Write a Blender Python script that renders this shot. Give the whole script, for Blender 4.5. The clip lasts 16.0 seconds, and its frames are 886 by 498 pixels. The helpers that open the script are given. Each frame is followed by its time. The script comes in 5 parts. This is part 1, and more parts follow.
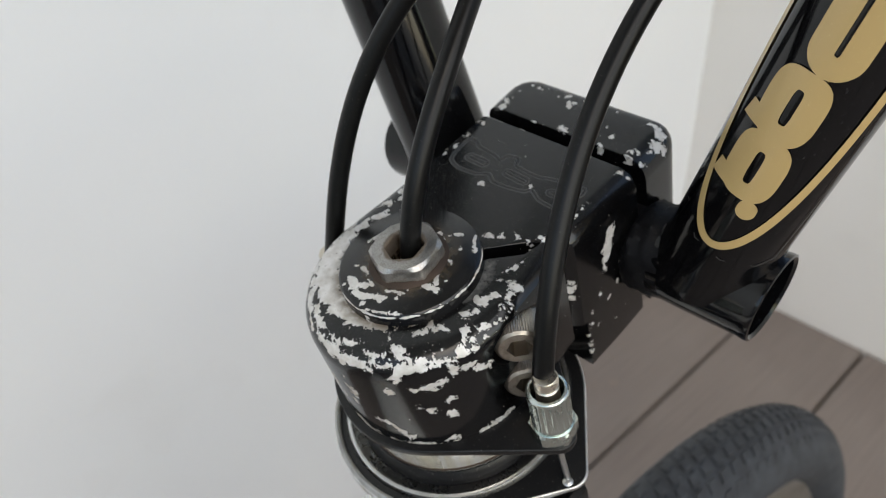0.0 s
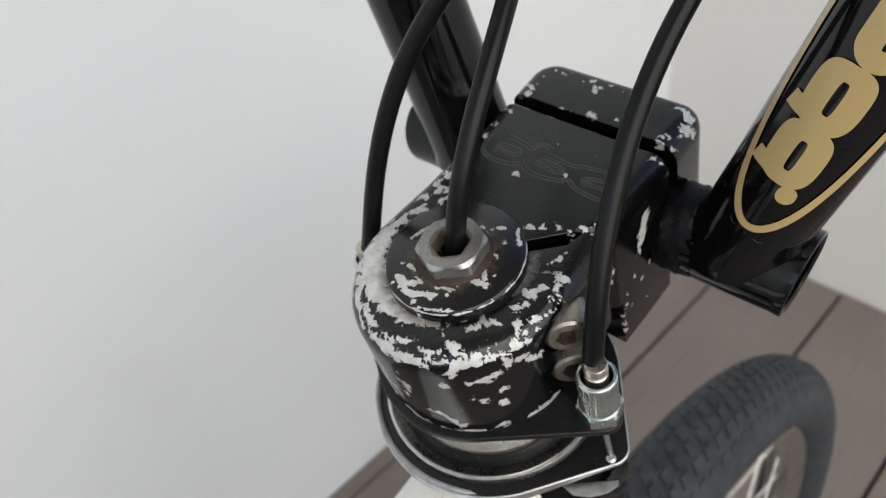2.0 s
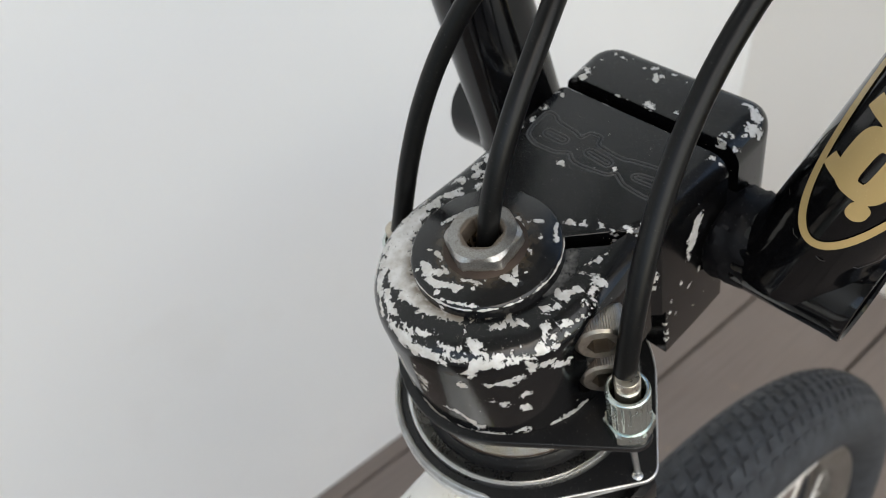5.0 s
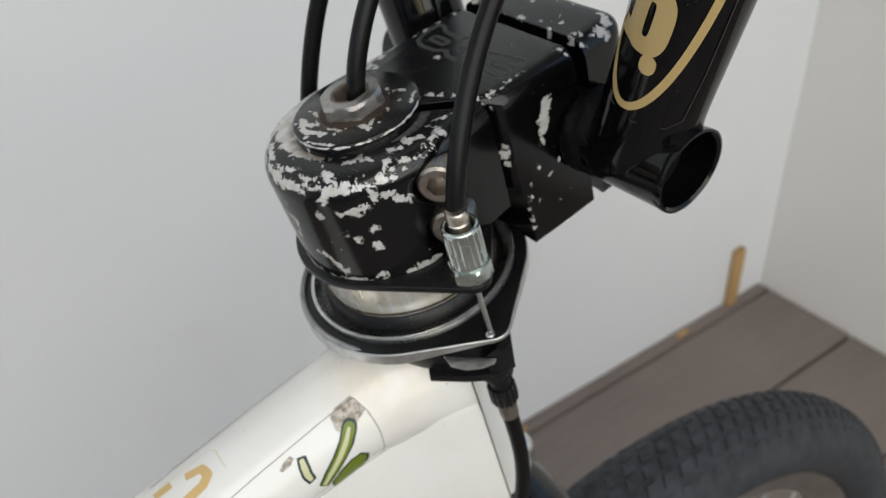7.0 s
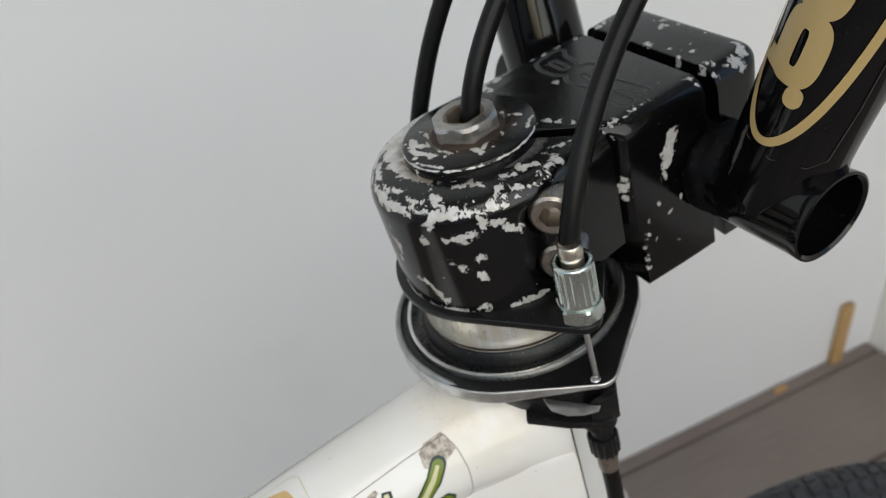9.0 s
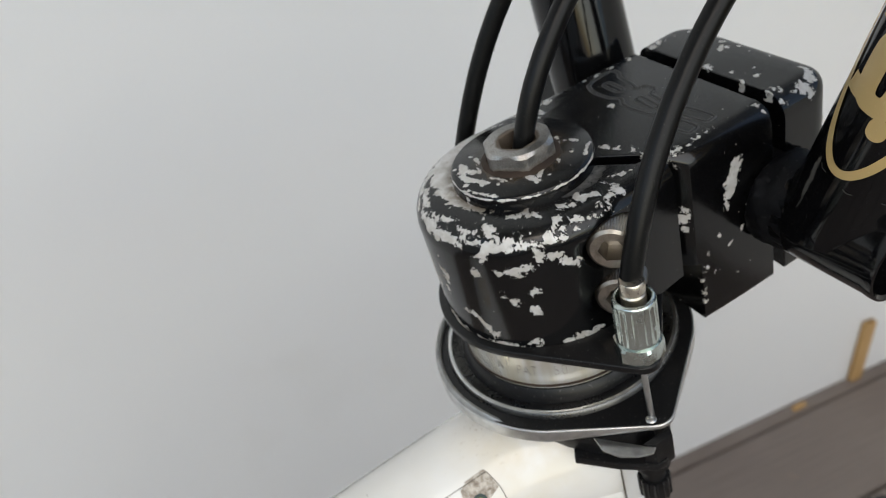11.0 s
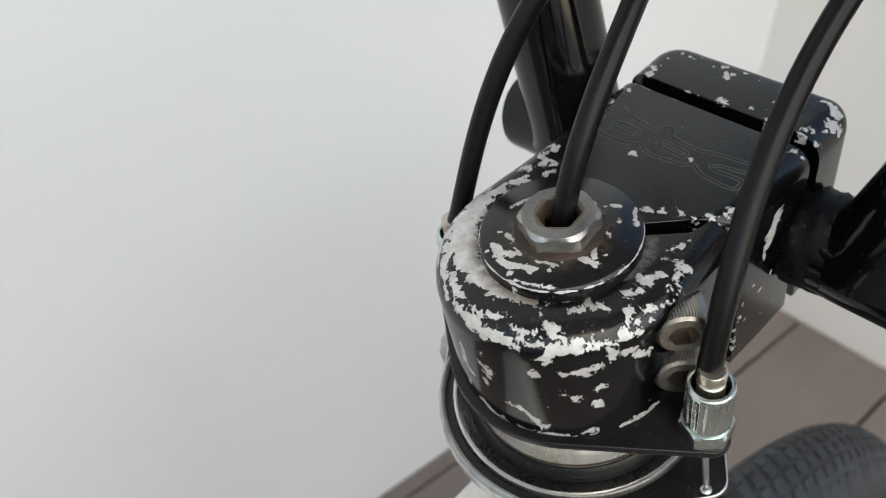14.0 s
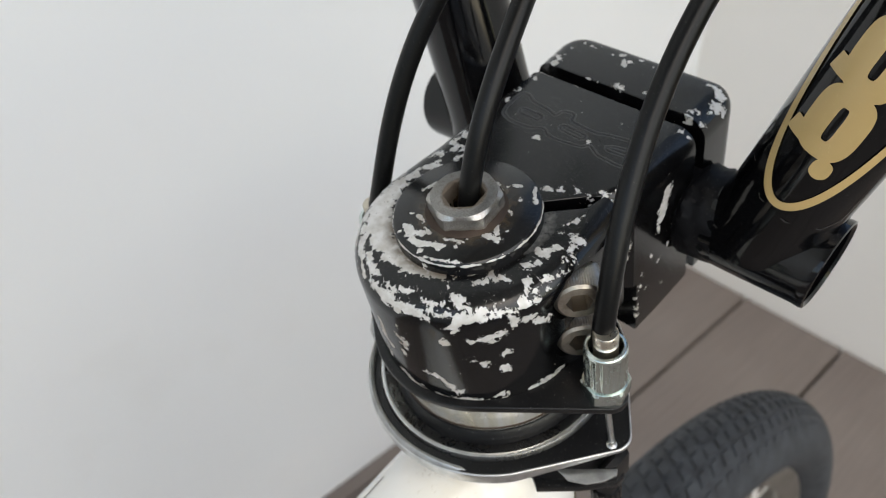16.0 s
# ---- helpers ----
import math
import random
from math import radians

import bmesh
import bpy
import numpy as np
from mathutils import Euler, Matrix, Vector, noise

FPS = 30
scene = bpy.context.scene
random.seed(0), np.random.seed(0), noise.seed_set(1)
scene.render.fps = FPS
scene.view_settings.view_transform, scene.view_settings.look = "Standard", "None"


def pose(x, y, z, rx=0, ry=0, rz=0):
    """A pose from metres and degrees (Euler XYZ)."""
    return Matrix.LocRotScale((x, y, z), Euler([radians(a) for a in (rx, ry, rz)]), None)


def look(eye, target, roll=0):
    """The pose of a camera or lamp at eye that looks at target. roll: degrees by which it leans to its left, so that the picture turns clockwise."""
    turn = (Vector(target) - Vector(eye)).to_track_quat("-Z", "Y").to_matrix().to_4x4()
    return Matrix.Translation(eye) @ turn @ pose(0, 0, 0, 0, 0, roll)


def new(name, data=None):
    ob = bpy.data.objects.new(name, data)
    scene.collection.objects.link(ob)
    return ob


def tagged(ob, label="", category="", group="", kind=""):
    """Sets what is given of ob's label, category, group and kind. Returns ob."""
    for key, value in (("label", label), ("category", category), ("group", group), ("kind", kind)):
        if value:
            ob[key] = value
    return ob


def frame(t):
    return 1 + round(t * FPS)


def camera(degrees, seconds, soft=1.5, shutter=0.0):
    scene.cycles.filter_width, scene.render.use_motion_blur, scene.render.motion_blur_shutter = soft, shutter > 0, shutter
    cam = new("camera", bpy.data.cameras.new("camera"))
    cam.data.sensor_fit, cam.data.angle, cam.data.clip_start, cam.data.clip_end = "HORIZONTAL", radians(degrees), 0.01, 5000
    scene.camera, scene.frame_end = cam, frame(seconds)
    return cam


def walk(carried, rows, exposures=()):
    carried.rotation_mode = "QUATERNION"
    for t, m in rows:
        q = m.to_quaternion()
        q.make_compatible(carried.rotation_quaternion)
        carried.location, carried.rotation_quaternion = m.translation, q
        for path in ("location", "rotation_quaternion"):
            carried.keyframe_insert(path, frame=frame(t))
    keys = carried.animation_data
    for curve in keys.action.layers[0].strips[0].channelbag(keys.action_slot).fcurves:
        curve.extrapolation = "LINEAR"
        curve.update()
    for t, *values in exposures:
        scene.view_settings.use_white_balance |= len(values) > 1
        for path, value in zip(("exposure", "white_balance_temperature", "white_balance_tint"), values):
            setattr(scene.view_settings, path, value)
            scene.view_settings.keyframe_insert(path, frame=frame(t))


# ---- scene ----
cam = camera(56.8, 16.0, soft=1.0)
cam.data.dof.use_dof = True
cam.data.dof.focus_distance = 0.155
cam.data.dof.aperture_fstop = 24.0
HEAD_Z = 0.71210
# seconds, x, y, z, and the turn in degrees
PATH = [
    (0, 0.11460, -0.09007, 0.82405, 52.625, 2.587, 45.991),
    (0.5, 0.11493, -0.08153, 0.82284, 51.734, 3.511, 45.935),
    (1, 0.10392, -0.08734, 0.82581, 51.421, 3.526, 45.468),
    (1.5, 0.10431, -0.09056, 0.82496, 50.997, 3.728, 45.564),
    (2, 0.10140, -0.09905, 0.83399, 49.370, 3.454, 42.828),
    (2.3, 0.05876, -0.09286, 0.83884, 46.078, 1.481, 36.107),
    (2.5, 0.03917, -0.07519, 0.84632, 42.821, 2.802, 32.708),
    (3, 0.02299, -0.05029, 0.83399, 36.632, 1.046, 24.847),
    (3.5, 0.02645, -0.04126, 0.83332, 35.773, 0.614, 24.963),
    (4, 0.03909, -0.04018, 0.82979, 35.441, 2.147, 28.346),
    (4.5, 0.04636, -0.04478, 0.83247, 37.308, 3.266, 33.341),
    (4.8, 0.06474, -0.06833, 0.82456, 44.657, 2.466, 41.116),
    (5, 0.09679, -0.08746, 0.82785, 47.884, 2.423, 48.776),
    (5.2, 0.12536, -0.08592, 0.81958, 51.166, 2.994, 50.499),
    (7.3, 0.17142, -0.08504, 0.79929, 55.626, 3.051, 57.309),
    (7.5, 0.16990, -0.08158, 0.79985, 56.079, 3.487, 59.485),
    (8, 0.16920, -0.08642, 0.79664, 57.491, 3.603, 61.726),
    (10.3, 0.15061, -0.08215, 0.79247, 57.392, 2.608, 62.603),
    (10.5, 0.15113, -0.08313, 0.79248, 58.003, 2.986, 63.220),
    (11, 0.14690, -0.08783, 0.79363, 57.884, 2.770, 63.127),
    (11.5, 0.14121, -0.08819, 0.79326, 57.757, 2.770, 62.642),
    (12, 0.13365, -0.08675, 0.78809, 57.224, 2.421, 61.254),
    (12.5, 0.12658, -0.10656, 0.78424, 56.550, 1.600, 59.926),
    (13, 0.10880, -0.11406, 0.78466, 55.323, 1.021, 57.142),
    (13.5, 0.09095, -0.10729, 0.80099, 53.938, 0.293, 52.741),
    (14, 0.08754, -0.10343, 0.80855, 52.439, -0.083, 49.339),
    (14.5, 0.08415, -0.10204, 0.81230, 52.738, -0.152, 47.463),
    (15, 0.08648, -0.10498, 0.82389, 51.854, -0.676, 46.545),
    (15.5, 0.10178, -0.10362, 0.82276, 51.536, -0.199, 46.566),
    (16, 0.10271, -0.10396, 0.81484, 51.755, -0.364, 46.061),
]
EXPOSURES = [(t, stops - 0.09, 7350, 8) for t, stops in ((0.0, 0.93), (1.5, 0.91), (2.3, 0.91), (3.0, 1.2), (3.5, 1.46), (4.5, 1.42), (4.8, 1.12), (5.2, 0.91), (7.5, 0.57), (8.2, 0.54), (11.0, 0.65), (12.5, 0.66), (13.1, 0.5), (13.5, 0.87), (14.0, 0.97), (15.0, 1.0), (16.0, 0.96))]
walk(cam, [(t, pose(x, y, z, rx, ry, rz)) for t, x, y, z, rx, ry, rz in PATH], EXPOSURES)

# ---------------------------------------------------------------- light
world = bpy.data.worlds.new("sky")
scene.world = world
world.use_nodes = True
wn = world.node_tree.nodes
sky = wn.new("ShaderNodeTexSky")
sky.sky_type = "NISHITA"
sky.sun_disc = False
sky.sun_elevation = radians(52)
sky.sun_rotation = radians(140)
sky.altitude = 50
sky.dust_density = 1.1
sky.air_density = 1.12
wn["Background"].inputs[1].default_value = 0.15
world.node_tree.links.new(sky.outputs[0], wn["Background"].inputs[0])
sun = new("sun", bpy.data.lights.new("sun", "SUN"))
sun.data.energy = 1.0
sun.data.angle = radians(70)
sun.data.color = (1.0, 0.965, 0.905)
sun.matrix_world = look((2.5, -0.6, 2.3), (0, 0.0, 0.6))

# ---------------------------------------------------------------- materials


def material(name, color, rough=0.5, metal=0.0, coat=0.0, spec=0.5):
    m = bpy.data.materials.new(name)
    m.use_nodes = True
    b = m.node_tree.nodes["Principled BSDF"]
    b.inputs["Base Color"].default_value = (*color, 1)
    b.inputs["Roughness"].default_value = rough
    b.inputs["Metallic"].default_value = metal
    b.inputs["Coat Weight"].default_value = coat
    b.inputs["Coat Roughness"].default_value = 0.05
    b.inputs["Specular IOR Level"].default_value = spec
    return m


class Nodes:
    """Short hand for wiring one material."""

    def __init__(self, m):
        self.tree = m.node_tree
        self.bsdf = m.node_tree.nodes["Principled BSDF"]

    def add(self, kind, **values):
        n = self.tree.nodes.new(kind)
        if "operation" in values:
            n.operation = values["operation"]
        if "use_clamp" in values:
            n.use_clamp = values["use_clamp"]
        if "data_type" in values:
            n.data_type = values["data_type"]
        return n

    def plug(self, value, socket):
        if isinstance(value, bpy.types.NodeSocket):
            self.tree.links.new(value, socket)
        else:
            socket.default_value = value

    def math(self, op, a, b=0.0, c=0.0, clamp=False):
        n = self.add("ShaderNodeMath", operation=op, use_clamp=clamp)
        for value, socket in zip((a, b, c), n.inputs):
            self.plug(value, socket)
        return n.outputs[0]

    def vec(self, op, a, b=(0, 0, 0)):
        n = self.add("ShaderNodeVectorMath", operation=op)
        self.plug(a, n.inputs[0])
        self.plug(b, n.inputs[1])
        return n.outputs["Value"] if op in ("DISTANCE", "LENGTH", "DOT_PRODUCT") else n.outputs[0]

    def coords(self, what="Object"):
        return self.add("ShaderNodeTexCoord").outputs[what]

    def scaled(self, v, k):
        n = self.add("ShaderNodeMapping")
        self.plug(v, n.inputs[0])
        n.inputs["Scale"].default_value = k if isinstance(k, tuple) else (k, k, k)
        return n.outputs[0]

    def noise(self, v, scale, detail=3.0, rough=0.55, color=False):
        n = self.add("ShaderNodeTexNoise")
        self.plug(v, n.inputs["Vector"])
        n.inputs["Scale"].default_value = scale
        n.inputs["Detail"].default_value = detail
        n.inputs["Roughness"].default_value = rough
        return n.outputs["Color" if color else "Fac"]

    def ramp(self, fac, low, high):
        n = self.add("ShaderNodeMapRange")
        self.plug(fac, n.inputs[0])
        n.inputs[1].default_value, n.inputs[2].default_value = low, high
        return n.outputs[0]

    def mix(self, fac, a, b):
        n = self.add("ShaderNodeMix", data_type="RGBA")
        self.plug(fac, n.inputs[0])
        for value, socket in ((a, n.inputs[6]), (b, n.inputs[7])):
            self.plug(value if isinstance(value, bpy.types.NodeSocket) else (*value, 1), socket)
        return n.outputs[2]

    def mixf(self, fac, a, b):
        n = self.add("ShaderNodeMix", data_type="FLOAT")
        self.plug(fac, n.inputs[0])
        self.plug(a, n.inputs[2])
        self.plug(b, n.inputs[3])
        return n.outputs[0]

    def bump(self, height, strength, distance, under=None):
        n = self.add("ShaderNodeBump")
        n.inputs["Strength"].default_value = strength
        n.inputs["Distance"].default_value = distance
        self.plug(height, n.inputs["Height"])
        if under is not None:
            self.plug(under, n.inputs["Normal"])
        return n.outputs[0]

    def set(self, **values):
        for key, value in values.items():
            self.plug(value if not isinstance(value, tuple) else (*value, 1), self.bsdf.inputs[key.replace("_", " ")])


def worn_metal(name, color, rough, grime=(0.09, 0.07, 0.05), amount=0.35, scale=300.0):
    """Bare metal with fine scratches and grime in patches."""
    m = material(name, color, rough, 1.0)
    n = Nodes(m)
    v = n.coords()
    patch = n.ramp(n.noise(v, scale, 4), 0.45, 0.75)
    fine = n.noise(v, scale * 9, 2)
    dirt = n.math("MULTIPLY", patch, amount)
    n.set(Base_Color=n.mix(dirt, color, grime), Roughness=n.math("ADD", n.math("MULTIPLY", fine, 0.18), n.math("ADD", n.math("MULTIPLY", dirt, 0.4), rough - 0.08)), Normal=n.bump(fine, 0.15, 0.0001))
    return m


def after(n, p, field):
    """The same place, but read only once the field is known, so that long chains are worked out in turn."""
    k = n.math("MULTIPLY", field, 1e-9)
    return n.vec("ADD", p, k)


def worn_field(n, p, spots, field=None):
    """Distance to the nearest of some worn strokes: two ends and half a width each, in the plane of p."""
    field = n.math("MULTIPLY", 1.0, 50.0) if field is None else field
    for i, (x0, y0, x1, y1, r) in enumerate(spots):
        if i % 5 == 0 and i:
            p = after(n, p, field)
        span = (x1 - x0) ** 2 + (y1 - y0) ** 2
        if span < 0.01:
            d = n.vec("DISTANCE", p, (x0, y0, 0))
        else:
            q = n.vec("SUBTRACT", p, (x0, y0, 0))
            t = n.math("ADD", n.vec("DOT_PRODUCT", q, ((x1 - x0) / span, (y1 - y0) / span, 0)), 0.0, clamp=True)
            d = n.vec("DISTANCE", q, n.vec("MULTIPLY", (x1 - x0, y1 - y0, 0), t))
        field = n.math("MINIMUM", field, n.math("SUBTRACT", d, r))
    return field


def chipped_paint(name, chips=(), flat=(), girth=(), faded=(), rings=(), edges=(), grimy=False, collar=False, lacy=1.0):
    """Black paint chipped to bare alloy. chips: x, y, z and radius in mm; flat: strokes on the upper face, in plan;
    girth: strokes round the barrel, as the length round it and the height less the distance from its axis;
    rings: radius, height, thickness and strength of worn bands; edges: x, y, z, half lengths and thickness of worn edges."""
    m = material(name, (0.006, 0.006, 0.007), 0.3, 0.0, 0.0, 0.5)
    n = Nodes(m)
    v = n.scaled(n.coords(), 1000.0)
    sep = n.add("ShaderNodeSeparateXYZ")
    n.plug(v, sep.inputs[0])
    x, y, z = sep.outputs
    rho = n.math("SQRT", n.math("ADD", n.math("POWER", x, 2.0), n.math("POWER", y, 2.0)))
    lobes = n.vec("MULTIPLY", n.vec("SUBTRACT", n.noise(v, 0.55, 2, 0.5, True), (0.5, 0.5, 0.5)), (2.6, 2.6, 2.6))
    ragged = n.vec("MULTIPLY", n.vec("SUBTRACT", n.noise(v, 1.5, 2, 0.6, True), (0.5, 0.5, 0.5)), (1.7, 1.7, 1.7))
    nick = n.vec("MULTIPLY", n.vec("SUBTRACT", n.noise(v, 4.0, 2, 0.6, True), (0.5, 0.5, 0.5)), (0.7, 0.7, 0.7))
    shift = n.vec("ADD", n.vec("ADD", lobes, ragged), nick)
    field = n.math("MULTIPLY", 1.0, 50.0)
    wob = n.vec("ADD", shift, v)
    at, spots = wob, field
    for i, (cx, cy, cz, r) in enumerate(chips):
        at = after(n, at, spots) if i % 8 == 7 else at
        spots = n.math("MINIMUM", spots, n.math("SUBTRACT", n.vec("DISTANCE", at, (cx, cy, cz)), r * 0.85))
    around = n.math("MULTIPLY", n.math("ARCTAN2", x, n.math("MULTIPLY", y, -1.0)), 26.4)
    unrolled = n.add("ShaderNodeCombineXYZ")
    n.plug(around, unrolled.inputs[0])
    n.plug(n.math("SUBTRACT", z, rho), unrolled.inputs[1])
    spread = n.vec("MULTIPLY", n.vec("ADD", unrolled.outputs[0], n.vec("MULTIPLY", shift, (0.62, 0.62, 0))), (1, 1, 0))
    if girth:
        field = worn_field(n, after(n, spread, spots), girth, field)
    if flat:
        plan = n.vec("MULTIPLY", n.vec("ADD", v, n.vec("MULTIPLY", shift, (0.62, 0.62, 0))), (1, 1, 0))
        field = n.math("MINIMUM", field, n.math("MAXIMUM", worn_field(n, after(n, plan, field), flat), n.math("SUBTRACT", -5.6, z)))
    lace = n.math("ADD", n.math("MULTIPLY", n.noise(v, 0.42, 5, 0.72), 6.5), n.math("MULTIPLY", n.noise(v, 1.7, 3, 0.6), 1.8))
    lace = n.math("SUBTRACT", lace, 4.15)
    field = n.math("SUBTRACT", field, n.math("MULTIPLY", n.math("ADD", lace, 0.32 * lacy), lacy))
    field = n.math("MINIMUM", field, n.math("SUBTRACT", spots, n.math("MULTIPLY", lace, 0.4)))
    blotch = n.noise(v, 0.23, 6, 0.66)
    for rad, h, thick, strength, ax, ay in rings:
        d = n.math("SQRT", n.math("ADD", n.math("POWER", n.math("SUBTRACT", rho, rad), 2.0), n.math("POWER", n.math("SUBTRACT", z, h), 2.0)))
        side = n.math("DIVIDE", n.math("ADD", n.math("MULTIPLY", x, ax), n.math("MULTIPLY", y, ay)), 26.0)
        near = n.math("SUBTRACT", n.math("DIVIDE", d, thick), n.math("MULTIPLY", side, 0.8))
        band = n.math("SUBTRACT", n.math("MULTIPLY", near, 0.16), n.math("SUBTRACT", blotch, 0.62 - strength))
        field = n.math("MINIMUM", field, n.math("MULTIPLY", band, 6.0))
    for ex, ey, ez, hx, hy, hz, thick, strength in edges:
        q = n.vec("MAXIMUM", n.vec("SUBTRACT", n.vec("ABSOLUTE", n.vec("SUBTRACT", v, (ex, ey, ez))), (hx, hy, hz)), (0, 0, 0))
        band = n.math("SUBTRACT", n.math("MULTIPLY", n.math("DIVIDE", n.vec("LENGTH", q), thick), 0.2), n.math("SUBTRACT", blotch, 0.62 - strength))
        field = n.math("MINIMUM", field, n.math("MULTIPLY", band, 6.0))
    crumbs = n.math("SUBTRACT", 0.775, n.noise(v, 1.3, 2, 0.5))
    field = n.math("MINIMUM", field, n.math("MULTIPLY", crumbs, 4.0))
    if girth:
        # the rolled shoulder of the barrel is chipped all along
        turn = n.math("SUBTRACT", z, rho)
        zone = n.math("MULTIPLY", n.ramp(n.math("ABSOLUTE", n.math("ADD", turn, 29.5)), 5.5, 2.0), n.ramp(y, 12.0, 4.0))
        worn = n.math("SUBTRACT", 0.80, n.math("ADD", n.noise(v, 0.62, 5, 0.68), n.math("MULTIPLY", zone, 0.215)))
        field = n.math("MINIMUM", field, n.math("MULTIPLY", worn, 8.0))
    # flecks of paint left standing in the bare metal
    field = n.math("MAXIMUM", field, n.math("MULTIPLY", n.math("SUBTRACT", n.noise(v, 1.1, 3, 0.65), 0.70), 4.0))
    bare = n.math("LESS_THAN", field, 0.0)
    dust = n.noise(v, 2.6, 2)
    geo = n.add("ShaderNodeNewGeometry")
    face = n.add("ShaderNodeSeparateXYZ")
    n.plug(geo.outputs["Normal"], face.inputs[0])
    lying = n.ramp(face.outputs[2], 0.5, 0.95)
    cloud = n.ramp(n.noise(v, 0.12, 3), 0.35, 0.65)
    specks = n.math("MULTIPLY", n.ramp(n.noise(v, 3.4, 1), 0.69, 0.75), n.math("ADD", n.math("MULTIPLY", cloud, 0.65), 0.25))
    film = n.math("MULTIPLY", n.math("MULTIPLY", n.ramp(dust, 0.50, 0.75), 0.08), n.math("ADD", cloud, 0.1))
    hair = n.ramp(n.noise(n.vec("MULTIPLY", wob, (0.35, 2.2, 0.8)), 1.6, 2, 0.5), 0.70, 0.74)
    film = n.math("MAXIMUM", film, n.math("MULTIPLY", n.math("MULTIPLY", hair, cloud), 0.16))
    grey = n.math("MULTIPLY", n.math("MAXIMUM", specks, film), n.math("ADD", n.math("MULTIPLY", lying, 0.9), 0.1))
    if faded:
        rubbed = n.math("MULTIPLY", n.ramp(worn_field(n, spread, faded), 1.2, -0.8), n.ramp(n.noise(v, 0.9, 4, 0.65), 0.30, 0.62))
        grey = n.math("MAXIMUM", grey, n.math("MULTIPLY", rubbed, 0.9))
    paint = n.mix(grey, (0.0022, 0.0022, 0.0026), (0.19, 0.185, 0.175))
    stain = n.ramp(n.noise(v, 0.35, 3), 0.35, 0.75)
    alloy = n.mix(stain, (0.70, 0.69, 0.675), (0.49, 0.47, 0.435))
    scuff = n.math("MULTIPLY", n.ramp(n.noise(n.vec("MULTIPLY", v, (1.0, 1.0, 2.2)), 0.8, 4, 0.7), 0.52, 0.74), 0.4)
    alloy = n.mix(scuff, alloy, (0.36, 0.30, 0.235))
    if grimy:
        # brown grime beside the cap, with the shade of its gap painted in
        sill = n.math("MULTIPLY", n.ramp(rho, 19.4, 16.9), n.ramp(n.noise(v, 0.5, 3), 0.20, 0.5))
        alloy = n.mix(n.math("MULTIPLY", sill, 0.9), alloy, (0.15, 0.115, 0.08))
        low = n.math("MULTIPLY", n.math("MULTIPLY", n.ramp(around, 24.0, 2.0), n.ramp(z, -5.5, -8.5)), n.ramp(n.noise(n.vec("MULTIPLY", v, (1.0, 1.0, 2.0)), 0.7, 5, 0.7), 0.38, 0.62))
        alloy = n.mix(n.math("MULTIPLY", low, 0.75), alloy, (0.34, 0.26, 0.185))
    if collar:
        soil = n.math("MULTIPLY", n.ramp(rho, 12.5, 8.4), n.ramp(n.noise(v, 0.45, 4, 0.6), 0.34, 0.58))
        paint = n.mix(n.math("MULTIPLY", soil, 0.75), paint, (0.085, 0.06, 0.036))
        alloy = n.mix(n.math("MULTIPLY", soil, 0.6), alloy, (0.16, 0.115, 0.07))
    depth = n.ramp(field, -0.05, 0.22)
    grain = n.bump(n.noise(v, 1.2, 3), 0.05, 0.0001)
    rough = n.math("ADD", n.math("MULTIPLY", lying, 0.10), n.math("ADD", n.math("MULTIPLY", grey, 0.5), 0.14))
    n.set(Base_Color=n.mix(bare, paint, alloy), Metallic=n.math("MULTIPLY", bare, 0.35), Roughness=n.mixf(bare, rough, 0.55), Normal=n.bump(depth, 0.9, 0.00014, grain))
    return m


def plain_gloss(name, color, rough, coat, speck=(0.05, 0.05, 0.05), amount=0.3, spec=0.5):
    """Paint with fine dust and faint scuffs."""
    m = material(name, color, rough, 0.0, coat, spec)
    n = Nodes(m)
    v = n.scaled(n.coords(), 1000.0)
    dust = n.math("MULTIPLY", n.ramp(n.noise(v, 1.9, 2), 0.66, 0.74), amount)
    scuff = n.noise(n.scaled(v, (0.5, 0.5, 0.06)), 1.0, 4)
    n.set(Base_Color=n.mix(dust, color, speck), Roughness=n.math("ADD", n.math("MULTIPLY", scuff, 0.14), rough - 0.05), Normal=n.bump(scuff, 0.05, 0.0002))
    return m


def wall_paint(name, color, tint):
    m = material(name, color, 0.6)
    n = Nodes(m)
    v = n.coords()
    broad = n.noise(v, 2.2, 3)
    smudge = n.ramp(n.noise(v, 9.0, 4), 0.60, 0.80)
    fine = n.noise(v, 260.0, 3)
    base = n.mix(n.ramp(broad, 0.3, 0.7), color, tint)
    n.set(Base_Color=n.mix(n.math("MULTIPLY", smudge, 0.10), base, (0.45, 0.42, 0.38)), Roughness=n.math("ADD", n.math("MULTIPLY", fine, 0.2), 0.45), Normal=n.bump(fine, 0.08, 0.0006))
    return m


